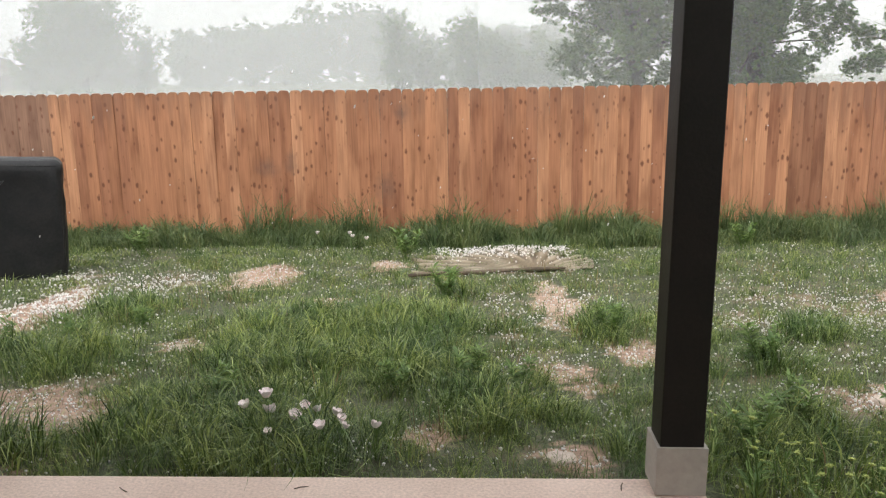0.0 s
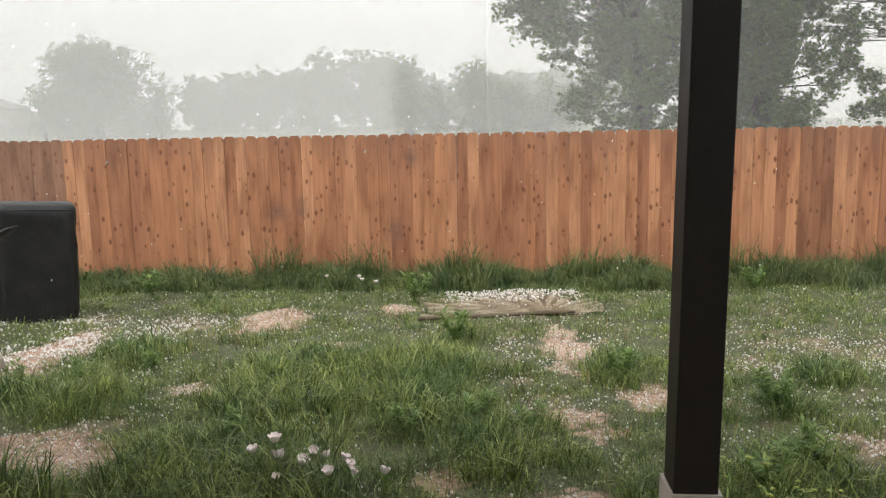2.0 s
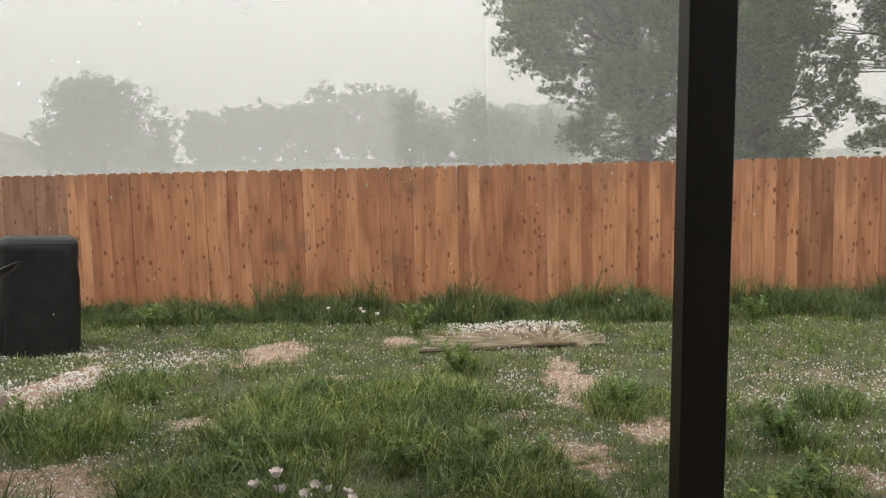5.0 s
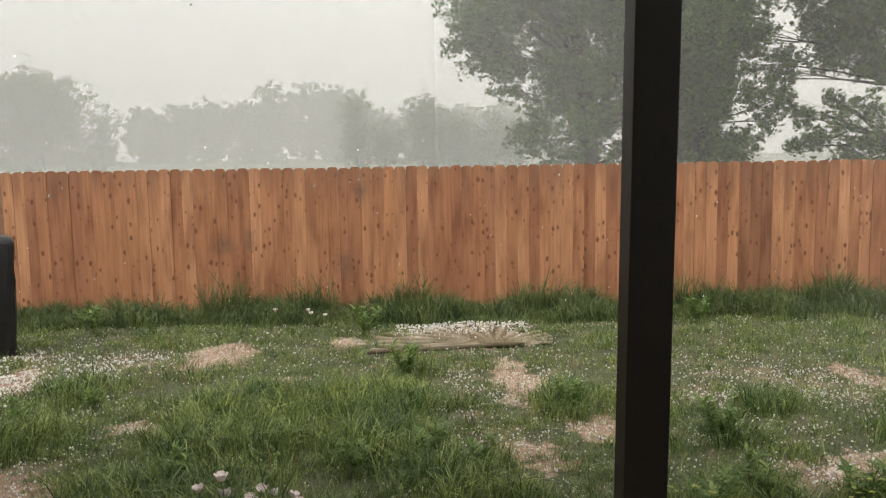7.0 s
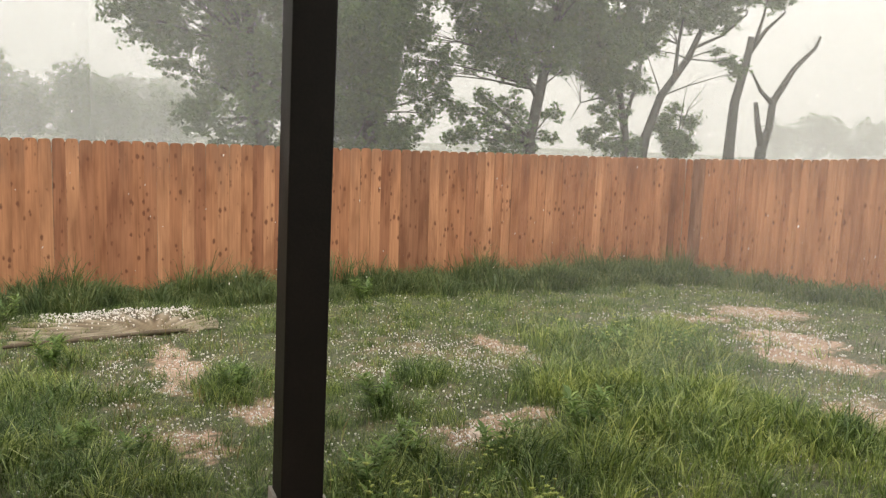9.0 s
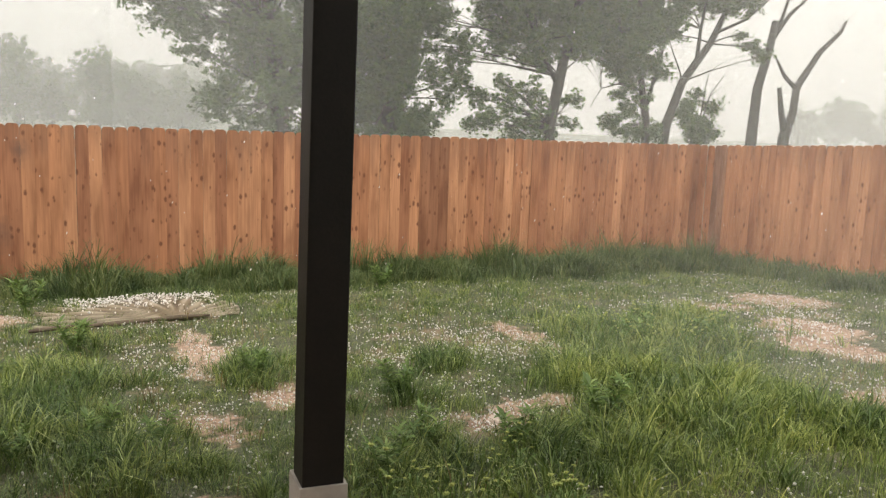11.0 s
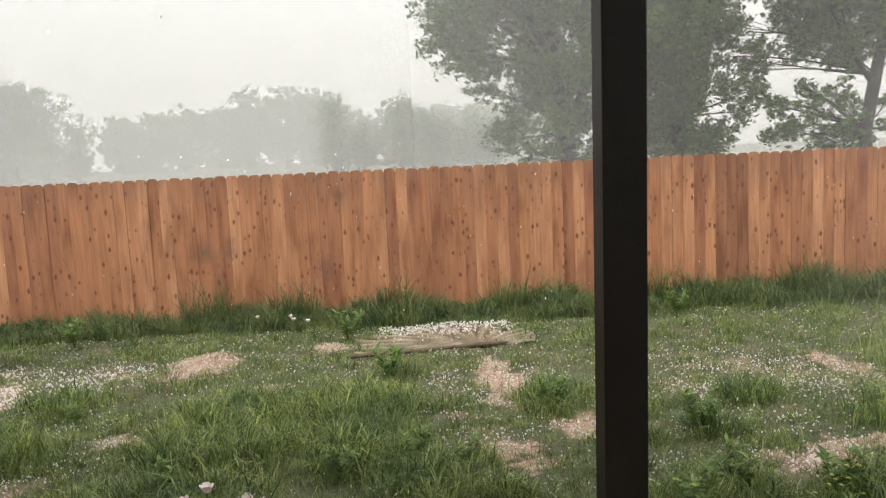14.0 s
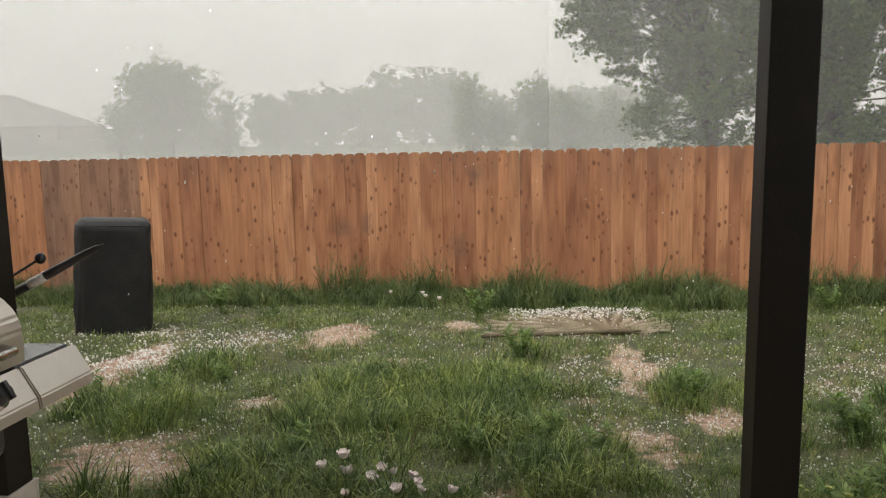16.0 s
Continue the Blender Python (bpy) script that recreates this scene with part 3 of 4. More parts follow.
tree([[(15.9, 28, gz(15.9, 28), 0.26), (15.85, 28, 1.57, 0.23), (16.2, 28, 3.47, 0.21), (16.6, 28, 5.57, 0.16), (17.2, 28, 9.07, 0.08)], [(16.1, 28, 3.17, 0.1), (15.1, 28, 4.67, 0.08), (14.4, 28, 6.57, 0.05)]],
     blobs_in(23, 46, 15.6, 28, 7.37, 3.2, 2.2, 2.9, 0.5, 0.95) + [(13.1, 28, 1.82, 0.5, 0.7), (12.7, 28.2, 1.53, 0.4, 0.7), (14.0, 28, 2.17, 0.55, 0.7), (14.9, 28, 2.57, 0.75, 0.9), (15.0, 28, 1.67, 0.6, 0.8), (16.7, 28, 1.67, 0.42, 0.8), (13.6, 28, 3.27, 0.3, 0.6), (15.0, 28, 3.97, 0.55, 0.8), (12.6, 28, 2.57, 0.4, 0.7), (14.4, 28, 1.27, 0.6, 0.8), (13.5, 28, 4.37, 0.6, 0.8), (14.4, 28, 4.97, 0.7, 0.8), (17.3, 28, 4.37, 0.4, 0.7), (13.3, 28.2, 1.5, 0.5, 0.8), (15.4, 28.3, 1.3, 0.5, 0.9), (16.9, 28.2, 2.6, 0.45, 0.8), (12.9, 28, 2.5, 0.45, 0.8), (14.2, 28.2, 2.9, 0.5, 0.8), (17.2, 28, 5.6, 0.7, 0.8), (16.2, 28.4, 1.5, 0.4, 0.9), (9.9, 28.2, 5.5, 0.66, 0.8), (10.9, 28.2, 5.2, 0.71, 0.8), (11.2, 28.2, 4.3, 0.58, 0.8), (10.2, 28.2, 4.3, 0.53, 0.8), (11.0, 28.2, 3.3, 0.58, 0.8), (12.0, 28.2, 3.8, 0.62, 0.8), (11.8, 28.2, 2.9, 0.49, 0.8), (13.1, 28.2, 5.8, 0.66, 0.8), (14.3, 28.2, 5.6, 0.75, 0.8), (15.0, 28.2, 6.1, 0.66, 0.8), (13.8, 28.2, 4.8, 0.58, 0.8), (14.8, 28.2, 4.2, 0.53, 0.8), (15.6, 28.2, 4.1, 0.49, 0.8), (15.8, 28.3, 4.68, 0.7, 0.8)],
     70000, 0.08, "open-crowned tree with a leaning trunk and thin low branches", 29)
tree([[(21.9, 30, gz(21.9, 30), 0.2), (21.8, 30, 1.95, 0.18), (21.3, 30, 4.15, 0.14), (21.0, 30, 7.65, 0.07)], [(21.7, 30, 2.45, 0.1), (22.3, 30, 4.55, 0.08), (22.6, 30, 6.15, 0.05)], [(21.4, 30, 3.25, 0.05), (20.3, 30, 3.50, 0.035), (19.4, 30, 3.25, 0.025), (18.9, 30, 2.45, 0.012)]],
     blobs_in(33, 34, 20.8, 30, 6.55, 2.0, 1.6, 2.9, 0.45, 0.85) + [(17.5, 30.0, 5.7, 0.61, 0.8), (18.3, 30.0, 6.1, 0.71, 0.8), (19.0, 30.0, 5.4, 0.61, 0.8), (19.6, 30.0, 6.3, 0.66, 0.8), (18.0, 30.0, 4.9, 0.47, 0.8), (20.7, 30.0, 6.5, 0.61, 0.8), (19.5, 30.0, 4.6, 0.42, 0.8), (19.9, 30, 1.85, 0.4, 0.8), (20.5, 30, 1.55, 0.4, 0.8), (22.3, 30, 4.15, 0.5, 0.8), (21.5, 30, 2.95, 0.4, 0.9), (20.2, 30, 3.05, 0.35, 0.6), (20.8, 30, 2.35, 0.5, 0.9), (21.3, 30, 1.45, 0.5, 0.8), (22.2, 30, 1.45, 0.5, 0.8), (20.9, 30, 3.55, 0.5, 0.8)],
     58000, 0.078, "slender leafy tree with a forked trunk", 37)
tree([[(22.9, 30.4, gz(22.9, 30.4), 0.25), (23.2, 30.4, 1.87, 0.22), (23.9, 30.4, 3.77, 0.19), (25.3, 30.4, 5.57, 0.16), (26.1, 30.4, 7.17, 0.12), (26.6, 30.4, 9.37, 0.07)], [(24.6, 30.4, 4.67, 0.1), (24.7, 30.4, 6.17, 0.08), (25.0, 30.4, 7.97, 0.05)], [(25.6, 30.4, 6.07, 0.08), (27.2, 30.4, 6.77, 0.06), (28.6, 30.4, 7.87, 0.035)]],
     blobs_in(43, 20, 26.0, 30.4, 8.57, 2.3, 1.5, 1.6, 0.55, 0.95) + [(21.8, 30.4, 6.4, 0.57, 0.8), (22.7, 30.4, 6.0, 0.48, 0.8), (23.4, 30.4, 5.8, 0.43, 0.8), (22.1, 30.4, 7.0, 0.62, 0.8), (23.5, 30.4, 6.9, 0.52, 0.8), (27.7, 30.4, 5.57, 0.45, 0.8), (28.3, 30.4, 5.17, 0.4, 0.7), (27.0, 30.4, 6.07, 0.35, 0.7), (23.9, 30.4, 7.47, 0.6, 0.8)],
     32000, 0.08, "leaning tree with a bent bare trunk and a high sparse crown", 47)
tree([[(25.3, 30.8, gz(25.3, 30.8), 0.07), (25.4, 30.8, 1.69, 0.05), (25.7, 30.8, 2.79, 0.03)], [(25.5, 30.8, 2.09, 0.035), (25.9, 30.8, 3.39, 0.025), (26.9, 30.8, 4.59, 0.008)], [(25.4, 30.8, 2.19, 0.03), (25.6, 30.8, 3.79, 0.02), (25.9, 30.8, 5.09, 0.007)], [(25.8, 30.8, 3.19, 0.02), (26.6, 30.8, 3.79, 0.012), (27.4, 30.8, 4.09, 0.005)]],
     blobs_in(53, 12, 25.1, 30.8, 1.99, 1.1, 0.7, 1.5, 0.3, 0.55), 8000, 0.08, "small bushy tree growing under the leaning one", 57)
tree([[(29.6, 32, gz(29.6, 32), 0.32), (29.65, 32, 1.64, 0.27), (29.75, 32, 3.84, 0.23), (30.3, 32, 5.84, 0.2), (30.5, 32, 7.14, 0.15)], [(30.4, 32, 6.24, 0.12), (31.4, 32, 7.54, 0.1), (32.6, 32, 8.54, 0.05)], [(30.7, 32, 6.64, 0.1), (31.2, 32, 8.24, 0.07), (31.5, 32, 10.24, 0.04)]],
     blobs_in(63, 5, 31.4, 32, 9.84, 0.9, 0.8, 1.1, 0.4, 0.75), 4000, 0.08, "half-dead tree with a broken trunk and leaves only at its top", 67)
tree([[(31.7, 32, gz(31.7, 32), 0.32), (31.75, 32, 1.54, 0.28), (32.2, 32, 2.74, 0.2), (32.3, 32, 4.04, 0.19), (33.6, 32, 5.84, 0.14), (34.9, 32, 6.94, 0.1), (35.2, 32, 7.54, 0.06)],
      [(32.25, 32, 3.94, 0.13), (31.4, 32, 4.54, 0.1), (30.8, 32, 5.34, 0.05)], [(34.9, 32, 6.84, 0.03), (34.7, 32, 7.54, 0.008)], [(34.6, 32, 6.74, 0.03), (34.1, 32, 7.14, 0.008)], [(31.75, 32, 1.74, 0.19), (31.4, 32, 2.84, 0.15), (31.15, 32, 3.94, 0.11)]],
     [], 0, 0.1, "bare dead tree with a forked broken trunk", 71)


def far_tree(x, y, top, half, seed, leaves, label, size=0.3, count=26):
    z0 = gz(x, y)
    h = top - z0
    b = blobs_in(seed, count, x, y, z0 + 0.58 * h, half * 0.8, half * 0.7, 0.33 * h, 0.2 * h, 0.27 * h, 0.9)
    b += blobs_in(seed + 1, count, x, y, z0 + 0.27 * h, half * 0.85, half * 0.6, 0.24 * h, 0.15 * h, 0.21 * h, 0.9)
    return tree([[(x, y, z0, 0.035 * h), (x, y, z0 + 0.3 * h, 0.028 * h), (x + 0.1, y, z0 + 0.75 * h, 0.012 * h)]], b, leaves, size, label, seed, LEAF_FAR, twigs=0, stray=0.8)


far_tree(-36.3, 75, 10.2, 5.4, 101, 46000, "round-crowned tree pale in the rain", 0.13, count=34)
far_tree(-41.6, 75, 6.0, 1.5, 105, 5000, "low leafy shrub beside a round-crowned tree", 0.12)
far_tree(-31.4, 77, 6.9, 1.3, 103, 5000, "slim pale tree half lost in the rain", 0.12)
far_tree(-6.3, 66, 6.8, 0.85, 107, 9000, "narrow upright tree in the mist", 0.11)
far_tree(-4.1, 67, 5.0, 1.2, 112, 7000, "low bushy tree in the mist", 0.12)
far_tree(-0.9, 65, 6.0, 1.75, 109, 14000, "bushy young tree in the mist", 0.11)
far_tree(1.9, 66, 5.3, 1.5, 113, 10000, "leafy shrub in the mist", 0.11)
far_tree(5.2, 68, 5.0, 2.6, 111, 12000, "bushy tree in the mist", 0.13)
for k, (x, top, half) in enumerate([(-38.2, 8.2, 2.0), (-34.5, 8.8, 2.8), (-30.0, 8.9, 3.0), (-26.0, 9.9, 3.4), (-21.5, 11.0, 3.8), (-17.0, 11.5, 3.8), (-13.0, 10.7, 3.2), (-8, 8.8, 3.6), (-1, 8.4, 3.8), (5, 8.9, 4.0), (11, 9.4, 4.5), (18, 9.9, 5.0)]):
    far_tree(x, 108 + 3 * (k % 2), top, half * 1.05, 121 + 2 * k, 16000, "tree of a hazy wooded row", 0.21)
for k, (x, top, half) in enumerate([(93, 6.3, 4), (100, 8.3, 5), (108, 7.1, 5), (116, 8.1, 5), (124, 7.7, 5)]):
    far_tree(x, 90, top, half, 161 + 2 * k, 9000, "hazy tree far behind the fence", 0.2)


# ---- far house and its fence ----
def far_house():
    h = thing("house", pose(-80, 112, gz(-80, 112)), "single-storey brick house with a low hip roof, pale in the rain", "house")
    bm = bmesh.new()
    box(bm, -11, 12, -6, 6, 0, 4.0)
    part("wall", bm, BRICK, h)
    bm = bmesh.new()
    a = [bm.verts.new(p) for p in ((-11.6, -6.6, 3.95), (12.6, -6.6, 3.95), (12.6, 6.6, 3.95), (-11.6, 6.6, 3.95))]
    c = [bm.verts.new(p) for p in ((-4, 0, 8.8), (1.2, 0, 8.8))]
    for f in ((a[0], a[1], c[1], c[0]), (a[1], a[2], c[1]), (a[2], a[3], c[0], c[1]), (a[3], a[0], c[0]), (a[3], a[2], a[1], a[0])):
        bm.faces.new(f)
    part("roof", bm, SHINGLE, h)
    for x in (-6, 1.5, 8):
        bm = bmesh.new()
        box(bm, x - 0.8, x + 0.8, -6.06, -5.98, 1.6, 3.1, 0.02)
        w = part("window", bm, SOFFIT, h)
        bm = bmesh.new()
        box(bm, x - 0.7, x + 0.7, -6.08, -6.065, 1.7, 3.0)
        part("pane", bm, GLASS, w)


far_house()
bm = bmesh.new()
for k in range(18):
    x = -84 + 2.4 * k
    box(bm, x, x + 2.36, 104.0, 104.06, gz(x, 104), gz(x, 104) + 2.0 + 0.02 * (k % 3), 0.01)
tagged(link("far_fence", bm, FAR_FENCE), "dark weathered board fence in the distance", "fence", kind="structure")


# ---- the cedar fence ----
def picket_mesh(name, h, w, seed):
    r = random.Random(seed)
    bm = bmesh.new()
    e = 0.034
    k = [r.uniform(-0.003, 0.003) for _ in range(4)]
    prism(bm, [(-w / 2 + k[0], 0), (w / 2 + k[1], 0), (w / 2, h - e - 0.014), (w / 2 - e * 0.28, h - e * 0.42), (w / 2 - e, h), (-w / 2 + e, h + k[2]), (-w / 2 + e * 0.28, h - e * 0.42), (-w / 2, h - e - 0.014)], 0.017)
    me = bpy.data.meshes.new(name)
    bm.normal_update()
    bm.to_mesh(me)
    bm.free()
    return me


def picket_set(h, material):
    out = []
    for k, w in enumerate((0.1415, 0.142, 0.141, 0.1424, 0.1402)):
        me = picket_mesh("picket", h, w, k)
        me.materials.append(material)
        out.append(me)
    return out


def fence(name, x0, x1, height, base, m, tones, label):
    """A run of dog-eared boards on three rails and posts; base(s) is the boards' foot at s metres along."""
    root = thing(name, m, label, "fence", "garden fence")
    r = random.Random(len(name) + 5)
    sets = {k: picket_set(height, v) for k, v in (("", CEDAR), ("light", CEDAR_LIGHT), ("dark", CEDAR_BROWN), ("wet", CEDAR_DARK), ("grey", CEDAR_GREY))}
    n = int((x1 - x0) / 0.1425)
    for k in range(n):
        s = x0 + 0.1425 * (k + 0.5)
        ob = new("picket", sets[tones(s)][r.randrange(5)])
        ob.parent = root
        ob.matrix_local = pose(s + r.uniform(-0.001, 0.001), r.choice((0, 0, 0, -0.004, 0.003)), base(s) + r.uniform(-0.008, 0.008), r.uniform(-0.25, 0.25), r.uniform(-0.09, 0.09), r.uniform(-1, 1))
    for z in (0.3, 0.95, 1.6):
        k = x0
        while k < x1:
            e = min(k + 2.4, x1)
            bm = bmesh.new()
            b0, b1 = base(k), base(e)
            v = [bm.verts.new(p) for p in ((k, 0.024, b0 + z), (e, 0.024, b1 + z), (e, 0.06, b1 + z), (k, 0.06, b0 + z), (k, 0.024, b0 + z + 0.085), (e, 0.024, b1 + z + 0.085), (e, 0.06, b1 + z + 0.085), (k, 0.06, b0 + z + 0.085))]
            for f in ((0, 3, 2, 1), (4, 5, 6, 7), (0, 1, 5, 4), (1, 2, 6, 5), (2, 3, 7, 6), (3, 0, 4, 7)):
                bm.faces.new([v[q] for q in f])
            part("rail", bm, RAIL, root)
            k += 2.4
    k = x0 + 0.3
    while k < x1:
        bm = bmesh.new()
        box(bm, k - 0.045, k + 0.045, 0.062, 0.15, base(k) - 0.4, base(k) + 1.78, 0.004)
        part("post", bm, RAIL, root)
        k += 2.4
    return root


PALE = (-5.47, -5.33, -3.38, -3.2, -2.34, -1.73, -0.43, -0.12, 0.87, 1.1, 1.5, 1.72, 2.09, 3.31, 3.6, 4.35, 4.5, 5.3, 6.2, 7.1)
BROWN = (-5.19, -4.9, -4.55, -2.55, -1.15, -1.01, -0.26, 0.03, 0.23, 0.45, 0.62, 1.21, 1.94, 2.27, 3.74, 5.0, 5.75, 6.6, 7.7)


def back_tone(s):
    if -7.0 < s < -5.56:
        return "grey"
    # the last board before the corner is dark to paint in the corner's shade
    if 3.9 < s < 4.25 or 8.45 < s < 8.6:
        return "wet"
    if min(abs(s - p) for p in PALE) < 0.073:
        return "light"
    return "dark" if min(abs(s - p) for p in BROWN) < 0.073 else ""


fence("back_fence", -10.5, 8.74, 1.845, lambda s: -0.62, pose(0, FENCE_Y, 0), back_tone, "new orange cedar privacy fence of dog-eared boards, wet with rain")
# grey boards at the start carry the corner's shadow in their colour
fence("side_fence", 0.02, 9.6, 1.80, lambda s: -0.577 + 0.033 * s, pose(SIDE_X, FENCE_Y + 0.02, 0, 0, 0, -90), lambda s: "grey" if 0.1 < s < 0.4 else "", "new orange cedar privacy fence running down the side of the yard")
# the left end of the yard, never far in sight
fence("side_fence", 0.02, 8.6, 1.80, lambda s: -0.577 + 0.033 * s, pose(-10.52, FENCE_Y + 0.02, 0, 0, 0, -90), lambda s: "", "orange cedar privacy fence closing the far end of the yard")



# ---- grass ----
LUSH = [(-1.21, 3.2, 0.5, 0.48), (-1.06, 5.0, 0.5, 0.6), (-0.47, 5.0, 0.42, 0.6), (0.78, 5.03, 0.17, 0.5), (-0.32, 4.03, 0.27, 0.45), (1.57, 4.2, 0.18, 0.2), (-2.26, 4.19, 0.34, 0.28), (-1.85, 2.95, 0.16, 0.22), (0.03, 3.42, 0.18, 0.33),
        (2.0, 4.82, 0.14, 0.25), (-1.09, 4.21, 0.42, 0.44), (2.96, 3.59, 0.55, 0.95), (3.62, 5.0, 0.45, 0.75), (3.25, 2.8, 0.4, 0.4), (-0.11, 6.04, 0.15, 0.4), (1.26, 3.1, 0.25, 0.27), (4.12, 4.8, 0.34, 0.55), (-2.9, 4.35, 0.4, 0.2), (-0.75, 2.85, 0.5, 0.2),
        (0.15, 5.0, 0.16, 0.16), (-2.5, 5.6, 0.3, 0.3), (1.05, 2.95, 0.25, 0.3), (2.05, 2.95, 0.4, 0.3), (4.6, 5.6, 0.4, 0.4)]


def lush(x, y):
    out = np.zeros(x.shape)
    for cx, cy, rx, ry in LUSH:
        out = np.maximum(out, np.clip(1.6 * (1.3 - np.hypot((x - cx) / rx, (y - cy) / ry)), 0, 1))
    return out


def scatter(seed, count, x0, x1, y0, y1, keep):
    r = np.random.default_rng(seed)
    x, y = r.uniform(x0, x1, count), r.uniform(y0, y1, count)
    ok = r.uniform(size=count) < keep(x, y)
    return x[ok], y[ok]


def sward(name, seed, x, y, per, length, width, spread, material, label, lean=0.55):
    """Tufts at x, y with per blades each; length is an array of each tuft's height."""
    r = np.random.default_rng(seed)
    n = len(x) * per
    a = r.uniform(0, math.tau, n)
    d = np.abs(r.normal(0, spread, n))
    bx, by = np.repeat(x, per) + d * np.cos(a), np.repeat(y, per) + d * np.sin(a)
    by = np.clip(np.where(bx < 0.76, np.maximum(by, PATIO_Y + 0.02), by), -1.0, FENCE_Y - 0.02)
    bx = np.minimum(bx, SIDE_X - 0.03)
    h = np.repeat(length * r.uniform(0.65, 1.3, len(x)), per) * r.uniform(0.45, 1.15, n)
    a2 = a + r.normal(0, 0.9, n)
    wind = np.repeat(r.uniform(0, math.tau, len(x)), per)
    a2 = np.where(r.uniform(size=n) < 0.45, wind + r.normal(0, 0.5, n), a2)
    k = lean * r.uniform(0.25, 1.35, n) * h
    w = width * r.uniform(0.6, 1.4, n) * np.clip(h / 0.14, 0.6, 1.5)
    face = r.uniform(0, math.tau, n)
    wx, wy = 0.5 * w * np.cos(face), 0.5 * w * np.sin(face)
    z = ground_z(bx, by) - 0.012
    dx, dy = np.cos(a2) * k, np.sin(a2) * k

    def at(f, s, up):
        return np.stack([bx + dx * f * f + wx * s, by + dy * f * f + wy * s, z + h * up], -1)
    drop = np.clip(1.0 - 0.35 * (k / np.maximum(h, 1e-3)) ** 2, 0.35, 1)
    v = np.stack([at(0, -1, 0), at(0, 1, 0), at(0.5, 0.85, 0.56), at(0.5, -0.85, 0.56), at(0.8, 0.5, 0.82 * drop + 0.05), at(0.8, -0.5, 0.82 * drop + 0.05), at(1.0, 0, 0.98 * drop)], 1).reshape(-1, 3)
    i = np.arange(n)[:, None] * 7
    f = np.concatenate([i + np.array([[0, 1, 2, 3]]), i + np.array([[3, 2, 4, 5]]), i + np.array([[5, 4, 6]])], 1).ravel()
    ob = from_arrays(name, v, f, np.tile([4, 4, 3], n), material)
    return tagged(ob, label, "grass", "yard grass", "stuff")


def thick(x, y):
    patchy = np.clip(0.36 + 1.0 * lump(2.7 * x, 2.9 * y) + 1.0 * lump(9.7 * x, 8.9 * y), 0.04, 1)
    return np.clip(patchy + lush(x, y), 0, 1) * (1 - 0.87 * bare(x, y)) * (1 - 0.55 * strewn(x, y) * (1 - lush(x, y)))


def thin(x, y):
    return (1 - 0.7 * bare(x, y)) * (1 - 0.4 * strewn(x, y))


def height(x, y):
    return (0.08 + 0.05 * np.clip(lump(3.7 * x + 3, 3.1 * y) + 0.2, 0, 1.3) + 0.11 * lush(x, y) * (0.75 + 0.5 * lump(7.1 * x, 6.3 * y))) * (1 - 0.25 * strewn(x, y)) * (1 - 0.4 * bare(x, y))


# low sparse blades between, then the tufts that stand out of them
x, y = scatter(1, 6500, -2.9, 4.6, PATIO_Y + 0.02, 5.3, thin)
sward("grass", 21, x, y, 9, np.full(x.shape, 0.065), 0.0038, 0.06, GRASS, "short thin grass over soil, wet with rain", 1.2)
x, y = scatter(10, 3900, -2.9, 4.6, PATIO_Y + 0.02, 5.3, thick)
sward("grass", 20, x, y, 46, height(x, y), 0.0039, 0.05, GRASS, "thick green grass in uneven tufts, wet and bent by hail", 1.0)
x, y = scatter(2, 12000, -6.0, 8.6, 5.1, 9.2, thin)
sward("grass", 22, x, y, 7, np.full(x.shape, 0.065), 0.005, 0.07, GRASS, "short thin grass over soil, strewn with hail", 1.2)
x, y = scatter(11, 7000, -6.0, 8.6, 5.1, 9.2, thick)
sward("grass", 29, x, y, 30, height(x, y), 0.0052, 0.06, GRASS, "patchy green grass in uneven tufts, strewn with hail", 1.0)
x, y = scatter(3, 2500, -8.5, 8.7, 8.6, FENCE_Y - 0.03, lambda x, y: np.clip((y - 8.7 - 0.35 * lump(1.5 * x, y)) / 0.45, 0, 1))
sward("tall_grass", 23, x, y, 36, 0.13 + 0.27 * np.clip(lump(2.6 * x, 1.2 * y) + 0.3, 0, 1.25) - 0.05 * np.exp(-((x + 3.9) / 0.8) ** 2) + 0.09 * np.clip((x - 3.0) / 2.0, 0, 1), 0.0055, 0.1, TALL, "tall dark grass growing along the foot of the fence", 1.05)
x, y = scatter(4, 800, 6.9, 8.72, 3.2, 9.2, lambda x, y: np.clip((x - 7.6 - 0.3 * lump(2 * y, x)) / 0.5, 0, 1))
sward("tall_grass", 24, x, y, 24, np.full(x.shape, 0.24), 0.0072, 0.08, TALL, "tall dark grass growing along the side fence", 0.85)
x, y = scatter(5, 800, 2.0, 4.9, 2.7, 5.8, lambda x, y: np.clip(lush(x, y) * 1.3, 0, 1))
sward("tall_grass", 25, x, y, 30, 0.2 + 0.06 * lump(2 * x, 2 * y), 0.0045, 0.07, YOUNG, "tall bright green grass standing in a thick clump", 0.85)
for k, (cx, cy) in enumerate([(-1.55, 9.7), (-0.35, 9.6), (1.2, 9.5), (2.9, 9.7), (4.7, 9.6), (6.6, 9.6), (-2.6, 9.7), (7.9, 9.3)]):
    x, y = scatter(50 + k, 16, cx - 0.25, cx + 0.25, cy - 0.15, cy + 0.15, lambda x, y: np.ones(x.shape))
    sward("tall_grass", 60 + k, x, y, 14, np.full(x.shape, 0.5), 0.006, 0.05, TALL, "tall feathery grass clump by the fence", 0.5)
x, y = scatter(8, 1100, 0.8, 5.2, 0.9, 2.75, lambda x, y: 0.9 - 0.5 * bare(x, y))
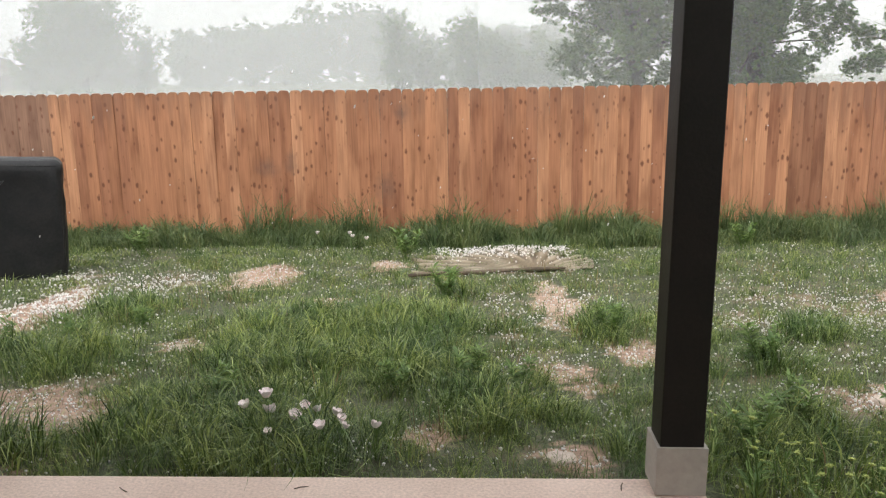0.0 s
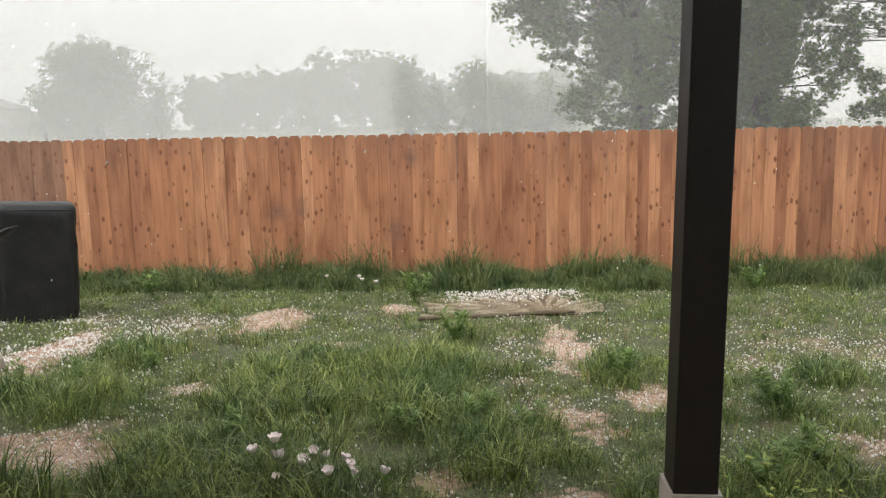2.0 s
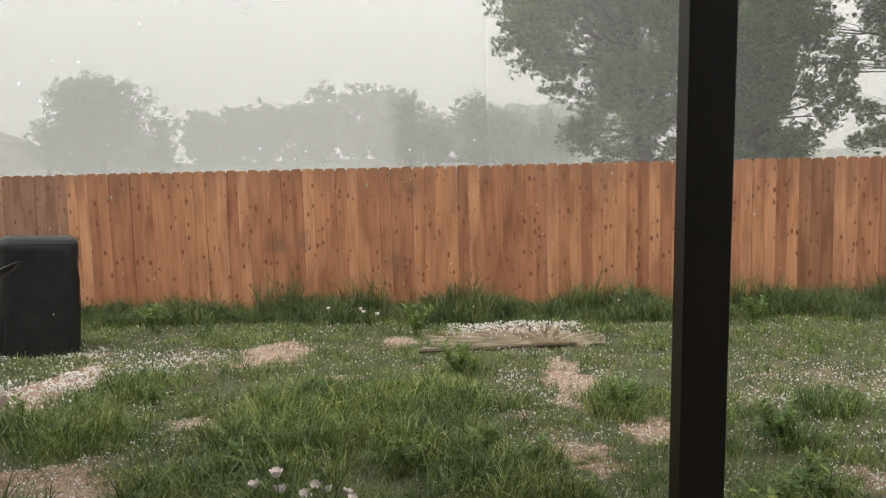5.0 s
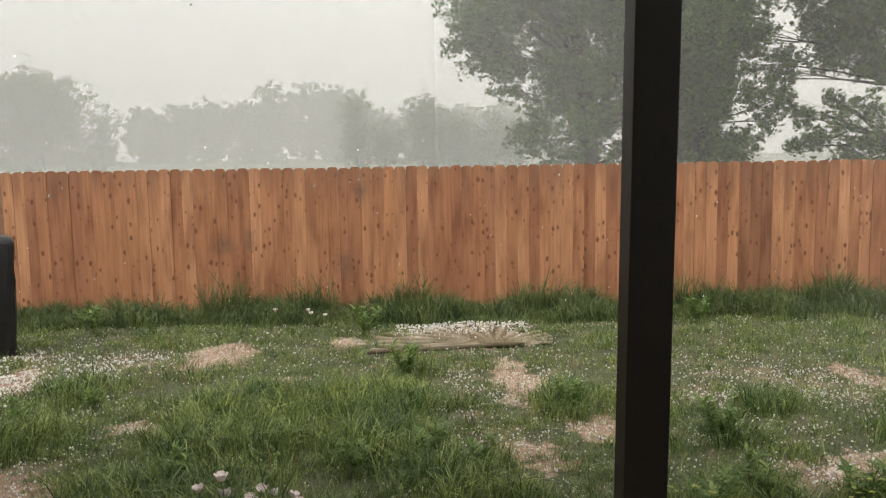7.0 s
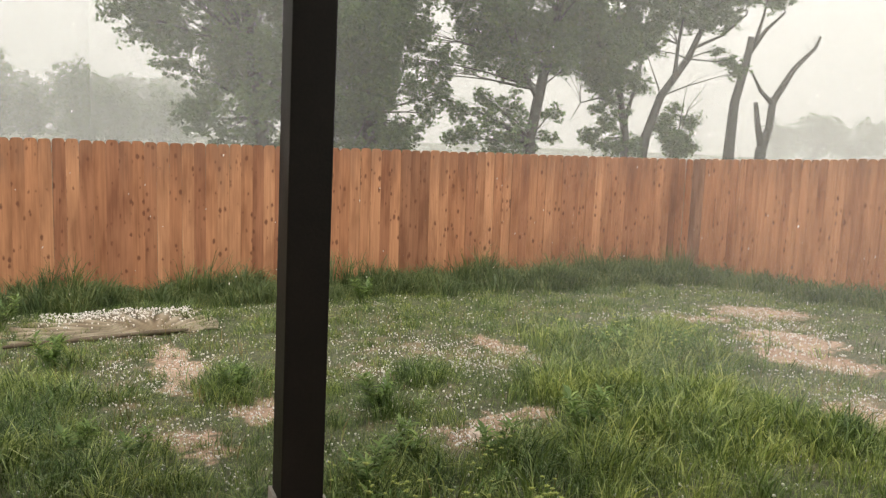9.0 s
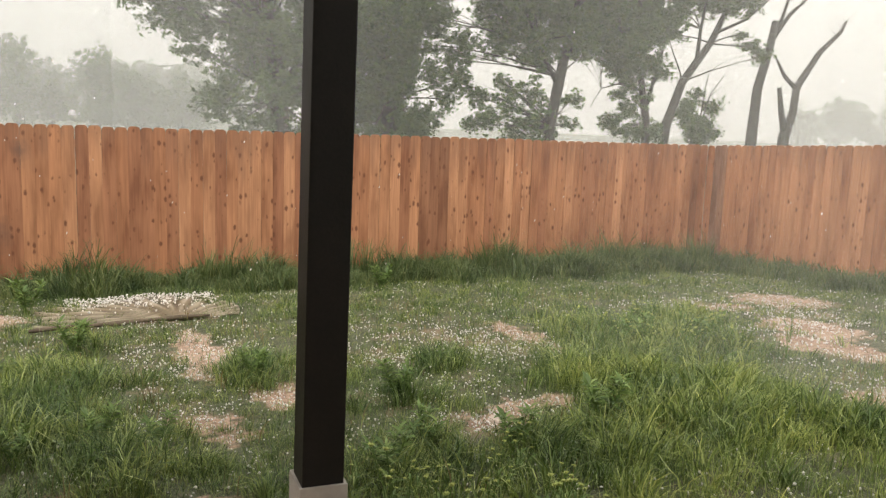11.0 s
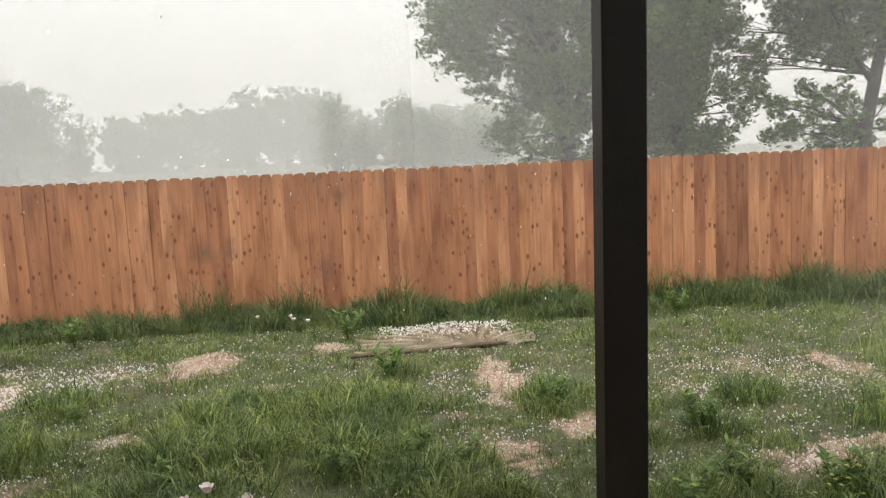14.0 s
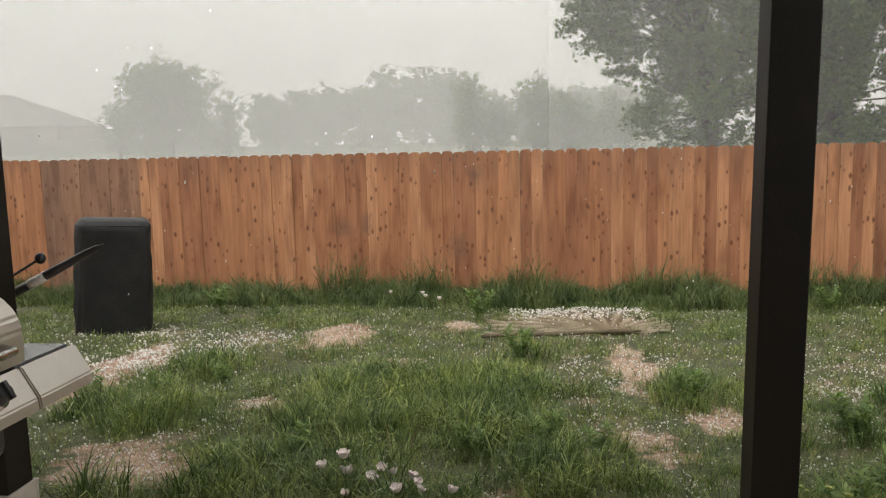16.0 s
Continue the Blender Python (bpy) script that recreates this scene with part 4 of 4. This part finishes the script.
sward("grass", 27, x, y, 30, 0.13 + 0.05 * lump(2 * x, 2 * y), 0.0045, 0.055, YOUNG, "thick grass beside the patio", 0.9)
x, y = scatter(9, 500, 4.2, 7.5, 2.0, 5.2, thick)
sward("grass", 28, x, y, 24, 0.11 + 0.04 * lump(2 * x, 2 * y), 0.006, 0.065, GRASS, "patchy grass by the side fence", 0.9)
x, y = scatter(6, 1100, -3.0, 5.0, 2.6, 7.6, lambda x, y: 0.25 + 0.5 * (lump(3.3 * x, 2.2 * y) > 0.1))
sward("dry_grass", 26, x, y, 8, np.full(x.shape, 0.13), 0.0035, 0.07, STRAW, "thin dry stalks among the grass", 0.7)


# ---- hail ----
def hailstones(seed, x, y, lo, hi, round_=True):
    r = np.random.default_rng(seed)
    bm = bmesh.new()
    if round_:
        bmesh.ops.create_icosphere(bm, subdivisions=1, radius=1.0)
    else:
        bmesh.ops.create_uvsphere(bm, u_segments=5, v_segments=3, radius=1.0)
        bmesh.ops.triangulate(bm, faces=bm.faces)
    base = np.array([v.co[:] for v in bm.verts])
    tri = np.array([[v.index for v in f.verts] for f in bm.faces])
    bm.free()
    n = len(x)
    s = lo + (hi - lo) * r.uniform(size=n) ** 2
    sc = s[:, None] * r.uniform(0.7, 1.15, (n, 3))
    c = np.stack([x, y, ground_z(x, y) + 0.004 + r.uniform(0, 0.008, n)], -1)
    lift = np.clip(1 - 2 * bare(x, y), 0, 1) * r.uniform(0, 0.02, n)
    c[:, 2] += lift
    v = (base[None] * sc[:, None] + c[:, None]).reshape(-1, 3)
    f = (tri[None] + (np.arange(n) * len(base))[:, None, None]).ravel()
    return tagged(from_arrays("hailstones", v, f, np.full(n * len(tri), 3), ICE, True), "white hailstones scattered over soil and grass", "hail", kind="stuff")


def hail_keep(x, y):
    clumped = (lump(7.3 * x, 6.1 * y) > -0.2) * (0.5 + 0.5 * (lump(17.0 * x, 15.0 * y) > -0.1))
    return np.clip(0.1 + 0.5 * bare(x, y) + 0.36 * strewn(x, y), 0, 1) * (0.25 + 0.75 * clumped)


x, y = scatter(31, 48000, -2.9, 4.6, 2.56, 5.2, hail_keep)
hailstones(41, x, y, 0.0034, 0.0082)
x, y = scatter(32, 80000, -5.5, 8.6, 5.0, 9.0, hail_keep)
hailstones(42, x, y, 0.004, 0.0088, False)
x, y = scatter(35, 7000, 4.4, 8.0, 2.2, 5.3, hail_keep)
hailstones(45, x, y, 0.005, 0.011, False)
x, y = scatter(36, 2500, 0.8, 4.5, 1.2, 2.6, lambda x, y: np.full(x.shape, 0.3))
hailstones(46, x, y, 0.0045, 0.0095, False)
x, y = scatter(33, 7000, -4.6, -2.2, 4.0, 7.0, lambda x, y: 1.0 * hail_keep(x, y))
hailstones(43, x, y, 0.005, 0.014)


# ---- hail still in the air ----
def falling_hail(count):
    r = np.random.default_rng(77)
    x, y = r.uniform(-5.0, 7.5, count), r.uniform(3.0, 9.6, count)
    z = ground_z(x, y) + r.uniform(0.25, 3.2, count)
    bm = bmesh.new()
    bmesh.ops.create_icosphere(bm, subdivisions=1, radius=1.0)
    base = np.array([v.co[:] for v in bm.verts])
    tri = np.array([[v.index for v in f.verts] for f in bm.faces])
    bm.free()
    s = r.uniform(0.0035, 0.006, (count, 1)) * np.array([[0.8, 0.8, 1.7]])
    v = (base[None] * s[:, None] + np.stack([x, y, z], -1)[:, None])
    v[:, :, 0] += 0.25 * (v[:, :, 2] - z[:, None])
    f = (tri[None] + (np.arange(count) * len(base))[:, None, None]).ravel()
    return tagged(from_arrays("falling_hail", v.reshape(-1, 3), f, np.full(count * len(tri), 3), ICE, True), "white hailstones falling through the rain", "hail", kind="stuff")


falling_hail(170)


# ---- plants ----
def leaf_mesh(bm, base, tip, width, up=Vector((0, 0, 1)), fold=0.25):
    base, tip = Vector(base), Vector(tip)
    d = tip - base
    side = d.cross(up).normalized() * width / 2
    mid = base + d * 0.45 + Vector((0, 0, 0.12 * d.length))
    a, b, c, e, t = [bm.verts.new(p) for p in (base, mid - side, mid - Vector((0, 0, fold * width)), mid + side, tip)]
    for f in ((a, b, c), (a, c, e), (b, t, c), (c, t, e)):
        bm.faces.new(f)


def weed(seed, h, spread, count, label, category="weed"):
    r = random.Random(seed)
    root = thing("weed", Matrix.Identity(4), label, category, "weeds in the yard")
    for s in range(4):
        a = math.tau * s / 4 + r.uniform(-0.4, 0.4)
        bm = bmesh.new()
        top = Vector((math.cos(a) * spread * r.uniform(0.3, 0.9), math.sin(a) * spread * r.uniform(0.3, 0.9), h * r.uniform(0.7, 1)))
        tube(bm, [(0, 0, -0.02), top * 0.5 + Vector((0, 0, 0.06 * h)), top], [0.004, 0.003, 0.0015], 5)
        part("stem", bm, WEED, root)
        bm = bmesh.new()
        for k in range(count // 4):
            f = r.uniform(0.2, 1.0)
            p = top * f + Vector((0, 0, 0.02))
            b = r.uniform(0, math.tau)
            q = p + Vector((math.cos(b), math.sin(b), r.uniform(-0.1, 0.7))) * r.uniform(0.25, 0.5) * spread
            leaf_mesh(bm, p, q, r.uniform(0.012, 0.028))
        part("foliage", bm, WEED, root)
    return root


def on_ground(x, y, turn=0.0, size=1.0, sink=0.0):
    return pose(x, y, float(ground_z(x, y)) - sink, 0, 0, turn) @ Matrix.Scale(size, 4)


def put(ob, x, y, turn, size):
    o = copy_thing(ob, on_ground(x, y, turn))
    o.scale = (size, size, size)
    return o


w1 = weed(3, 0.24, 0.17, 150, "leafy green weed in the wet grass")
w1.matrix_world = on_ground(-0.73, 7.98)
w1.scale = (1.35,) * 3
r = random.Random(12)
for x, y, s in [(-0.25, 5.98, 1.1), (-0.05, 3.82, 0.8), (0.2, 3.72, 0.7), (-0.4, 3.67, 0.7), (-2.5, 4.67, 0.8), (-2.2, 4.98, 0.7), (-2.9, 4.57, 0.8), (1.3, 3.17, 0.9), (1.05, 2.92, 0.9), (1.7, 3.07, 0.9), (2.3, 3.27, 1.1), (3.6, 4.77, 1.1), (4.1, 4.67, 1.0), (0.8, 4.77, 0.9), (-4.9, 8.39, 1.3), (-1.2, 3.57, 0.7), (1.5, 4.17, 1.0), (-3.6, 8.29, 1.2), (2.8, 8.49, 1.2)]:
    put(w1, x, y, r.uniform(0, 360), s)


def yellow_flower(seed):
    r = random.Random(seed)
    root = thing("wildflower", Matrix.Identity(4), "weed with small yellow-green flower heads", "wildflower", "yellow wildflowers")
    for k in range(3):
        bm = bmesh.new()
        top = Vector((r.uniform(-0.08, 0.08), r.uniform(-0.08, 0.08), r.uniform(0.2, 0.34)))
        tube(bm, [(0, 0, -0.02), top * 0.55 + Vector((0.01, 0, 0)), top], [0.003, 0.0025, 0.0018], 5)
        part("stem", bm, WEED, root)
        bm = bmesh.new()
        for j in range(7):
            a = math.tau * j / 7
            leaf_mesh(bm, top, top + Vector((math.cos(a) * 0.017, math.sin(a) * 0.017, r.uniform(0.004, 0.012))), 0.012)
        bmesh.ops.create_icosphere(bm, subdivisions=1, radius=0.008, matrix=Matrix.Translation(top + Vector((0, 0, 0.004))))
        part("flower_head", bm, YELLOW, root, "yellow flower head")
        bm = bmesh.new()
        for j in range(7):
            f, a = r.uniform(0.1, 0.8), r.uniform(0, math.tau)
            leaf_mesh(bm, top * f, top * f + Vector((math.cos(a), math.sin(a), 0.5)) * r.uniform(0.04, 0.08), 0.014)
        part("foliage", bm, WEED, root)
    return root


y1 = yellow_flower(4)
y1.matrix_world = on_ground(0.92, 2.5)
for k in range(76):
    if k < 28:
        x, y = r.uniform(0.82, 1.6), r.uniform(1.9, 2.85)
    else:
        x, y = r.gauss(3.95, 0.4), r.gauss(4.9, 0.45)
    put(y1, x, y, r.uniform(0, 360), r.uniform(0.55, 0.95))


def pink_flower(seed):
    r = random.Random(seed)
    root = thing("primrose", Matrix.Identity(4), "pale pink cup-shaped flower rain-bent over the grass", "flower", "pink flowers")
    bm = bmesh.new()
    top = Vector((r.uniform(-0.03, 0.03), r.uniform(-0.04, 0.0), 0.17))
    tube(bm, [(0, 0, -0.02), (0.01, 0, 0.1), top], [0.0028, 0.0024, 0.0022], 6)
    part("stem", bm, WEED, root)
    for k in range(4):
        a = math.tau * k / 4 + 0.3
        bm = bmesh.new()
        rows = []
        for i in range(5):
            f = i / 4
            out, up, wd = 0.006 + 0.024 * math.sin(1.5 * f), 0.034 * f, 0.006 + 0.034 * math.sin(math.pi * (0.12 + 0.68 * f))
            rows.append([bm.verts.new(top + Matrix.Rotation(a, 3, "Z") @ Vector((out - 0.25 * abs(s) * wd, s * wd / 2, up))) for s in (-1, 0, 1)])
        for p, q in zip(rows, rows[1:]):
            for j in range(2):
                bm.faces.new((p[j], p[j + 1], q[j + 1], q[j]))
        part("petal", bm, PETAL, root, smooth=True)
    return root


p1 = pink_flower(2)
p1.matrix_world = on_ground(-0.91, 3.11)
for x, y, s in [(-0.94, 3.05, 1.1), (-0.83, 3.02, 1.2), (-0.86, 2.97, 1.1), (-0.8, 3.15, 1.0), (-0.76, 3.17, 1.0), (-0.83, 2.93, 0.8), (-0.61, 2.98, 1.0), (-0.62, 3.11, 0.9), (-0.57, 2.86, 1.1), (-0.56, 2.98, 0.9), (-0.42, 2.83, 1.0), (-0.6, 2.9, 0.9)]:
    fl = copy_thing(p1, on_ground(x, y) @ pose(0, 0, 0, r.uniform(-18, 32), r.uniform(-28, 28), r.uniform(0, 360)))
    fl.scale = (s * 0.78,) * 3

x, y = scatter(34, 1300, -0.45, 0.95, 7.5, 8.65, lambda x, y: np.clip((y - 7.75) / 0.7, 0.06, 1))
on_sheet = hailstones(44, x, y, 0.006, 0.013)
on_sheet.location.z = 0.028

# small white flower heads on thin stalks
for x, y in [(-1.45, 9.0), (-1.42, 8.75), (-1.85, 9.1), (-1.2, 8.6)]:
    put(p1, x, y, r.uniform(0, 360), 0.9)


# ---- sunken sheet and the pole on its edge ----
def plastic_sheet():
    r = random.Random(5)
    nu, nv = 70, 34
    verts, faces, groove = [], [], []
    for j in range(nv + 1):
        for i in range(nu + 1):
            u, v = i / nu, j / nv
            x = -0.62 + 1.68 * u + 0.05 * math.sin(5 * v)
            y = 7.1 + 0.24 * u + 1.5 * v * (1 - 0.28 * abs(2 * u - 1.1) ** 2)
            a = math.atan2(y - 7.33, x - 0.55)
            d = math.hypot(y - 7.33, x - 0.55)
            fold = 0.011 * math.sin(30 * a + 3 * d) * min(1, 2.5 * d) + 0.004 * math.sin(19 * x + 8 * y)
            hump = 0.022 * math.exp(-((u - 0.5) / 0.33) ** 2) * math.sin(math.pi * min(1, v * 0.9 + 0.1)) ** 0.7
            # low folds get a low value, which the material paints as rib shade
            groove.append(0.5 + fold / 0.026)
            verts.append((x, y, float(ground_z(x, y)) + 0.012 + hump + fold))
    for j in range(nv):
        for i in range(nu):
            k = j * (nu + 1) + i
            faces += [k, k + 1, k + nu + 2, k + nu + 1]
    ob = from_arrays("plastic_sheet", np.array(verts), faces, np.full(len(faces) // 4, 4), SHEET, True)
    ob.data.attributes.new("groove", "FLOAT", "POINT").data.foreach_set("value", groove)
    mod = ob.modifiers.new("thickness", "SOLIDIFY")
    mod.thickness = 0.004
    return tagged(ob, "muddy ribbed plastic sheet half sunk in the grass", "sheet")


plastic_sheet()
bm = bmesh.new()
pts, rad = [], []
for k in range(12):
    f = k / 11
    x, y = -0.62 + 1.42 * f, 6.91 + 0.42 * f + 0.03 * math.sin(4 * f)
    pts.append((x, y, float(ground_z(x, y)) + 0.03 + 0.008 * math.sin(9 * f)))
    rad.append(0.014 + 0.006 * math.sin(math.pi * f) + 0.003 * math.sin(17 * f))
tube(bm, pts, rad, 10)
tagged(link("wooden_pole", bm, LOG, smooth=True), "weathered wooden pole lying along the edge of the sheet", "pole")

# flat pale stones and clods in the bare spots
for x, y, s in [(0.3, 2.87, 0.07), (-1.76, 4.50, 0.06), (1.85, 3.57, 0.06)]:
    bm = bmesh.new()
    bmesh.ops.create_icosphere(bm, subdivisions=3, radius=1.0)
    for v in bm.verts:
        n = noise.noise(v.co * 1.7 + Vector((x, y, s)) * 9)
        v.co = Vector((v.co.x * s, v.co.y * s * 0.7, v.co.z * 0.028)) * (1 + 0.35 * n)
    stone = tagged(link("stone", bm, STONE, smooth=True), "flat pale stone bedded in the soil", "stone", "flat stones")
    stone.matrix_world = on_ground(x, y, 40 * s * 10)

# twigs on the patio
for x, y, a in [(0.47, 2.48, 75), (-0.6, 2.46, 20), (-1.2, 2.44, 140)]:
    bm = bmesh.new()
    tube(bm, [(-0.025, 0, 0.003), (0, 0.003, 0.004), (0.025, 0, 0.003)], [0.002, 0.0022, 0.0012], 5)
    tw = tagged(link("twig", bm, LOG), "small dark twig on the wet concrete", "twig", "twigs")
    tw.matrix_world = pose(x, y, 0.0, 0, 0, a)


# ---- covered smoker ----
def covered_smoker(x, y, w, d, h):
    root = thing("covered_smoker", pose(x, y, float(ground_z(x, y)) - 0.055, 0, 3.4, 27), "tall smoker under a black vinyl cover standing on hail-strewn ground", "grill cover")
    bm = bmesh.new()
    n, rows = 72, []
    levels = [0.0, 0.06, 0.15, 0.28, 0.42, 0.55, 0.66, 0.76, 0.85, 0.915, 0.955, 0.98, 0.995, 1.0]
    for f in levels:
        shrink = 1.0 - 0.012 * max(0.0, (f - 0.5) / 0.5) ** 1.5 + 0.02 * math.sin(math.pi * min(1, f * 1.3)) - (0.0 if f < 0.95 else 0.16 * ((f - 0.95) / 0.05) ** 2)
        ring = []
        for k in range(n):
            a = math.tau * k / n
            c, s = math.cos(a), math.sin(a)
            e = 0.32
            px = w / 2 * shrink * math.copysign(abs(c) ** e, c)
            py = d / 2 * shrink * math.copysign(abs(s) ** e, s)
            fold = 0.010 * math.sin(7 * a + 5 * f) * (1 - f) + 0.006 * math.sin(17 * a - 9 * f) * (1.1 - f) + 0.006 * math.sin(4 * a + 23 * f)
            ring.append(bm.verts.new((px * (1 + fold / (w / 2)), py * (1 + fold / (d / 2)), h * f + (0.012 * math.sin(5 * a) + 0.006 * math.sin(13 * a) if f == 0 else 0) + (0.006 * math.cos(2 * a) if f > 0.9 else 0))))
        rows.append(ring)
    for p, q in zip(rows, rows[1:]):
        for k in range(n):
            bm.faces.new((p[k], p[(k + 1) % n], q[(k + 1) % n], q[k]))
    top = bm.verts.new((0, 0, h * 1.012))
    for k in range(n):
        bm.faces.new((rows[-1][k], rows[-1][(k + 1) % n], top))
    part("cover", bm, COVER, root, smooth=True)
    bm = bmesh.new()
    ring = []
    for k in range(n + 1):
        a = math.tau * k / n
        c, s = math.cos(a), math.sin(a)
        ring.append((w / 2 * 0.965 * math.copysign(abs(c) ** 0.32, c), d / 2 * 0.965 * math.copysign(abs(s) ** 0.32, s), h * 0.958))
    tube(bm, ring, [0.006] * (n + 1), 6)
    part("piping", bm, COVER, root, "raised seam piping", True)
    return root


covered_smoker(-4.245, 7.22, 0.68, 0.5, 1.15)


# ---- gas grill ----
def gas_grill():
    root = thing("gas_grill", pose(-1.265, 1.663, -0.035), "stainless steel gas grill with a folding side shelf on the patio", "grill")
    # x: out from the front edge; y: along the front
    def slab(name, y0, y1, outline, material, label="", bevel=0.004, parent=root):
        bm = bmesh.new()
        prism(bm, outline, y1 - y0)
        bmesh.ops.translate(bm, vec=(0, y0, 0), verts=bm.verts)
        if bevel:
            bmesh.ops.bevel(bm, geom=list(bm.edges), offset=bevel, segments=2, affect="EDGES")
        return part(name, bm, material, parent, label)
    slab("shelf_fascia", 0.004, 0.225, [(0.009, 0.893), (0.052, 0.82), (0.055, 0.792), (0.02, 0.784), (-0.03, 0.875)], STEEL, "stainless shelf front")
    slab("shelf_top", 0.004, 0.222, [(-0.008, 0.893), (-0.008, 0.87), (-0.46, 0.87), (-0.46, 0.893)], SHELF, "wet enamelled shelf top, its grey lightened as reflected sky")
    fascia = slab("control_panel", -0.72, -0.002, [(0.009, 0.893), (0.052, 0.82), (0.055, 0.792), (0.02, 0.784), (-0.03, 0.875)], STEEL, "stainless control panel")
    for y in (-0.12, -0.36, -0.6):
        turn = Matrix.Translation((0.031, y, 0.857)) @ Vector((0.86, 0, 0.51)).to_track_quat("Z", "Y").to_matrix().to_4x4()
        bm = bmesh.new()
        bmesh.ops.create_cone(bm, cap_ends=True, segments=28, radius1=0.031, radius2=0.029, depth=0.012, matrix=turn @ Matrix.Translation((0, 0, 0.004)))
        part("bezel", bm, CHROME, fascia, "chrome knob ring", True)
        bm = bmesh.new()
        bmesh.ops.create_cone(bm, cap_ends=True, segments=28, radius1=0.024, radius2=0.02, depth=0.026, matrix=turn @ Matrix.Translation((0, 0, 0.022)))
        box(bm, -0.006, 0.006, -0.022, 0.022, 0.03, 0.045, 0.002, turn)
        part("knob", bm, DARK_STEEL, fascia, "dark knob with a chrome ring")
    # firebox and hood
    slab("firebox", -0.70, -0.01, [(-0.035, 0.87), (-0.035, 0.70), (-0.10, 0.62), (-0.44, 0.62), (-0.48, 0.87)], DARK_STEEL, "black firebox", 0.006)
    arc = [(0.008, 0.897)] + [(-0.217 + 0.227 * math.cos(a), 0.975 + 0.13 * math.sin(a)) for a in [radians(k) for k in range(0, 181, 15)]] + [(-0.445, 0.895)]
    slab("hood", -0.70, 0.03, arc, STEEL, "curved stainless hood", 0.008)
    bm = bmesh.new()
    tube(bm, [(0.0, -0.6, 0.95), (0.05, -0.58, 0.95), (0.055, -0.33, 0.953), (0.05, -0.07, 0.95), (0.0, -0.05, 0.95)], [0.011] * 5, 12)
    part("hood_handle", bm, CHROME, root, "chrome hood handle", True)
    slab("cart_front", -0.68, -0.03, [(-0.05, 0.60), (-0.05, 0.08), (-0.07, 0.08), (-0.07, 0.60)], DARK_STEEL, "black cart doors")
    slab("cart_side", -0.05, -0.03, [(-0.075, 0.61), (-0.075, 0.08), (-0.44, 0.08), (-0.44, 0.61)], DARK_STEEL, "black cart side")
    slab("cart_side", -0.68, -0.66, [(-0.075, 0.61), (-0.075, 0.08), (-0.44, 0.08), (-0.44, 0.61)], DARK_STEEL, "black cart side")
    slab("cart_floor", -0.655, -0.055, [(-0.075, 0.11), (-0.075, 0.085), (-0.44, 0.085), (-0.44, 0.11)], DARK_STEEL)
    for x in (-0.09, -0.41):
        for y in (-0.65, -0.06):
            bm = bmesh.new()
            bmesh.ops.create_cone(bm, cap_ends=True, segments=20, radius1=0.038, radius2=0.038, depth=0.03, matrix=pose(x, y, 0.0735, 90, 0, 0))
            part("caster", bm, POLE, root, "black caster wheel", True)
    return root


gas_grill()


# ---- pole and knobbed rod held on the far side of the porch post ----
def post_pole():
    root = thing("pole", pose(-1.96, 2.575, 0.85), "black tapered pole with a white label held on the porch post", "pole")
    bm = bmesh.new()
    box(bm, -0.04, 0.04, 0.0, 0.012, -0.08, 0.1, 0.003)
    part("bracket", bm, POLE, root)
    s0, tip = Vector((-0.06, 0.035, -0.04)), Vector((0.375, 0.045, 0.176))
    d = tip - s0
    bm = bmesh.new()
    tube(bm, [s0, s0 + d * 0.55, s0 + d * 0.85, s0 + d * 0.93, tip], [0.0175, 0.0165, 0.0135, 0.0105, 0.0015], 14)
    shaft = part("shaft", bm, POLE, root, smooth=True)
    bm = bmesh.new()
    a, b = s0 + d * 0.33, s0 + d * 0.48
    tube(bm, [a, a.lerp(b, 0.5), b], [0.0182, 0.018, 0.0178], 14)
    part("label", bm, LABEL, shaft, "white paper label", True)
    bm = bmesh.new()
    tube(bm, [(-0.05, 0.02, 0.02), (0.13, 0.03, 0.122)], [0.005, 0.0045], 8)
    rod = part("rod", bm, POLE, root, "thin black rod with a round knob", True)
    bm = bmesh.new()
    bmesh.ops.create_uvsphere(bm, u_segments=18, v_segments=12, radius=0.019, matrix=Matrix.Translation((0.14, 0.03, 0.128)) @ Matrix.Diagonal((1, 1, 1.1, 1)))
    part("knob", bm, POLE, rod, smooth=True)


post_pole()
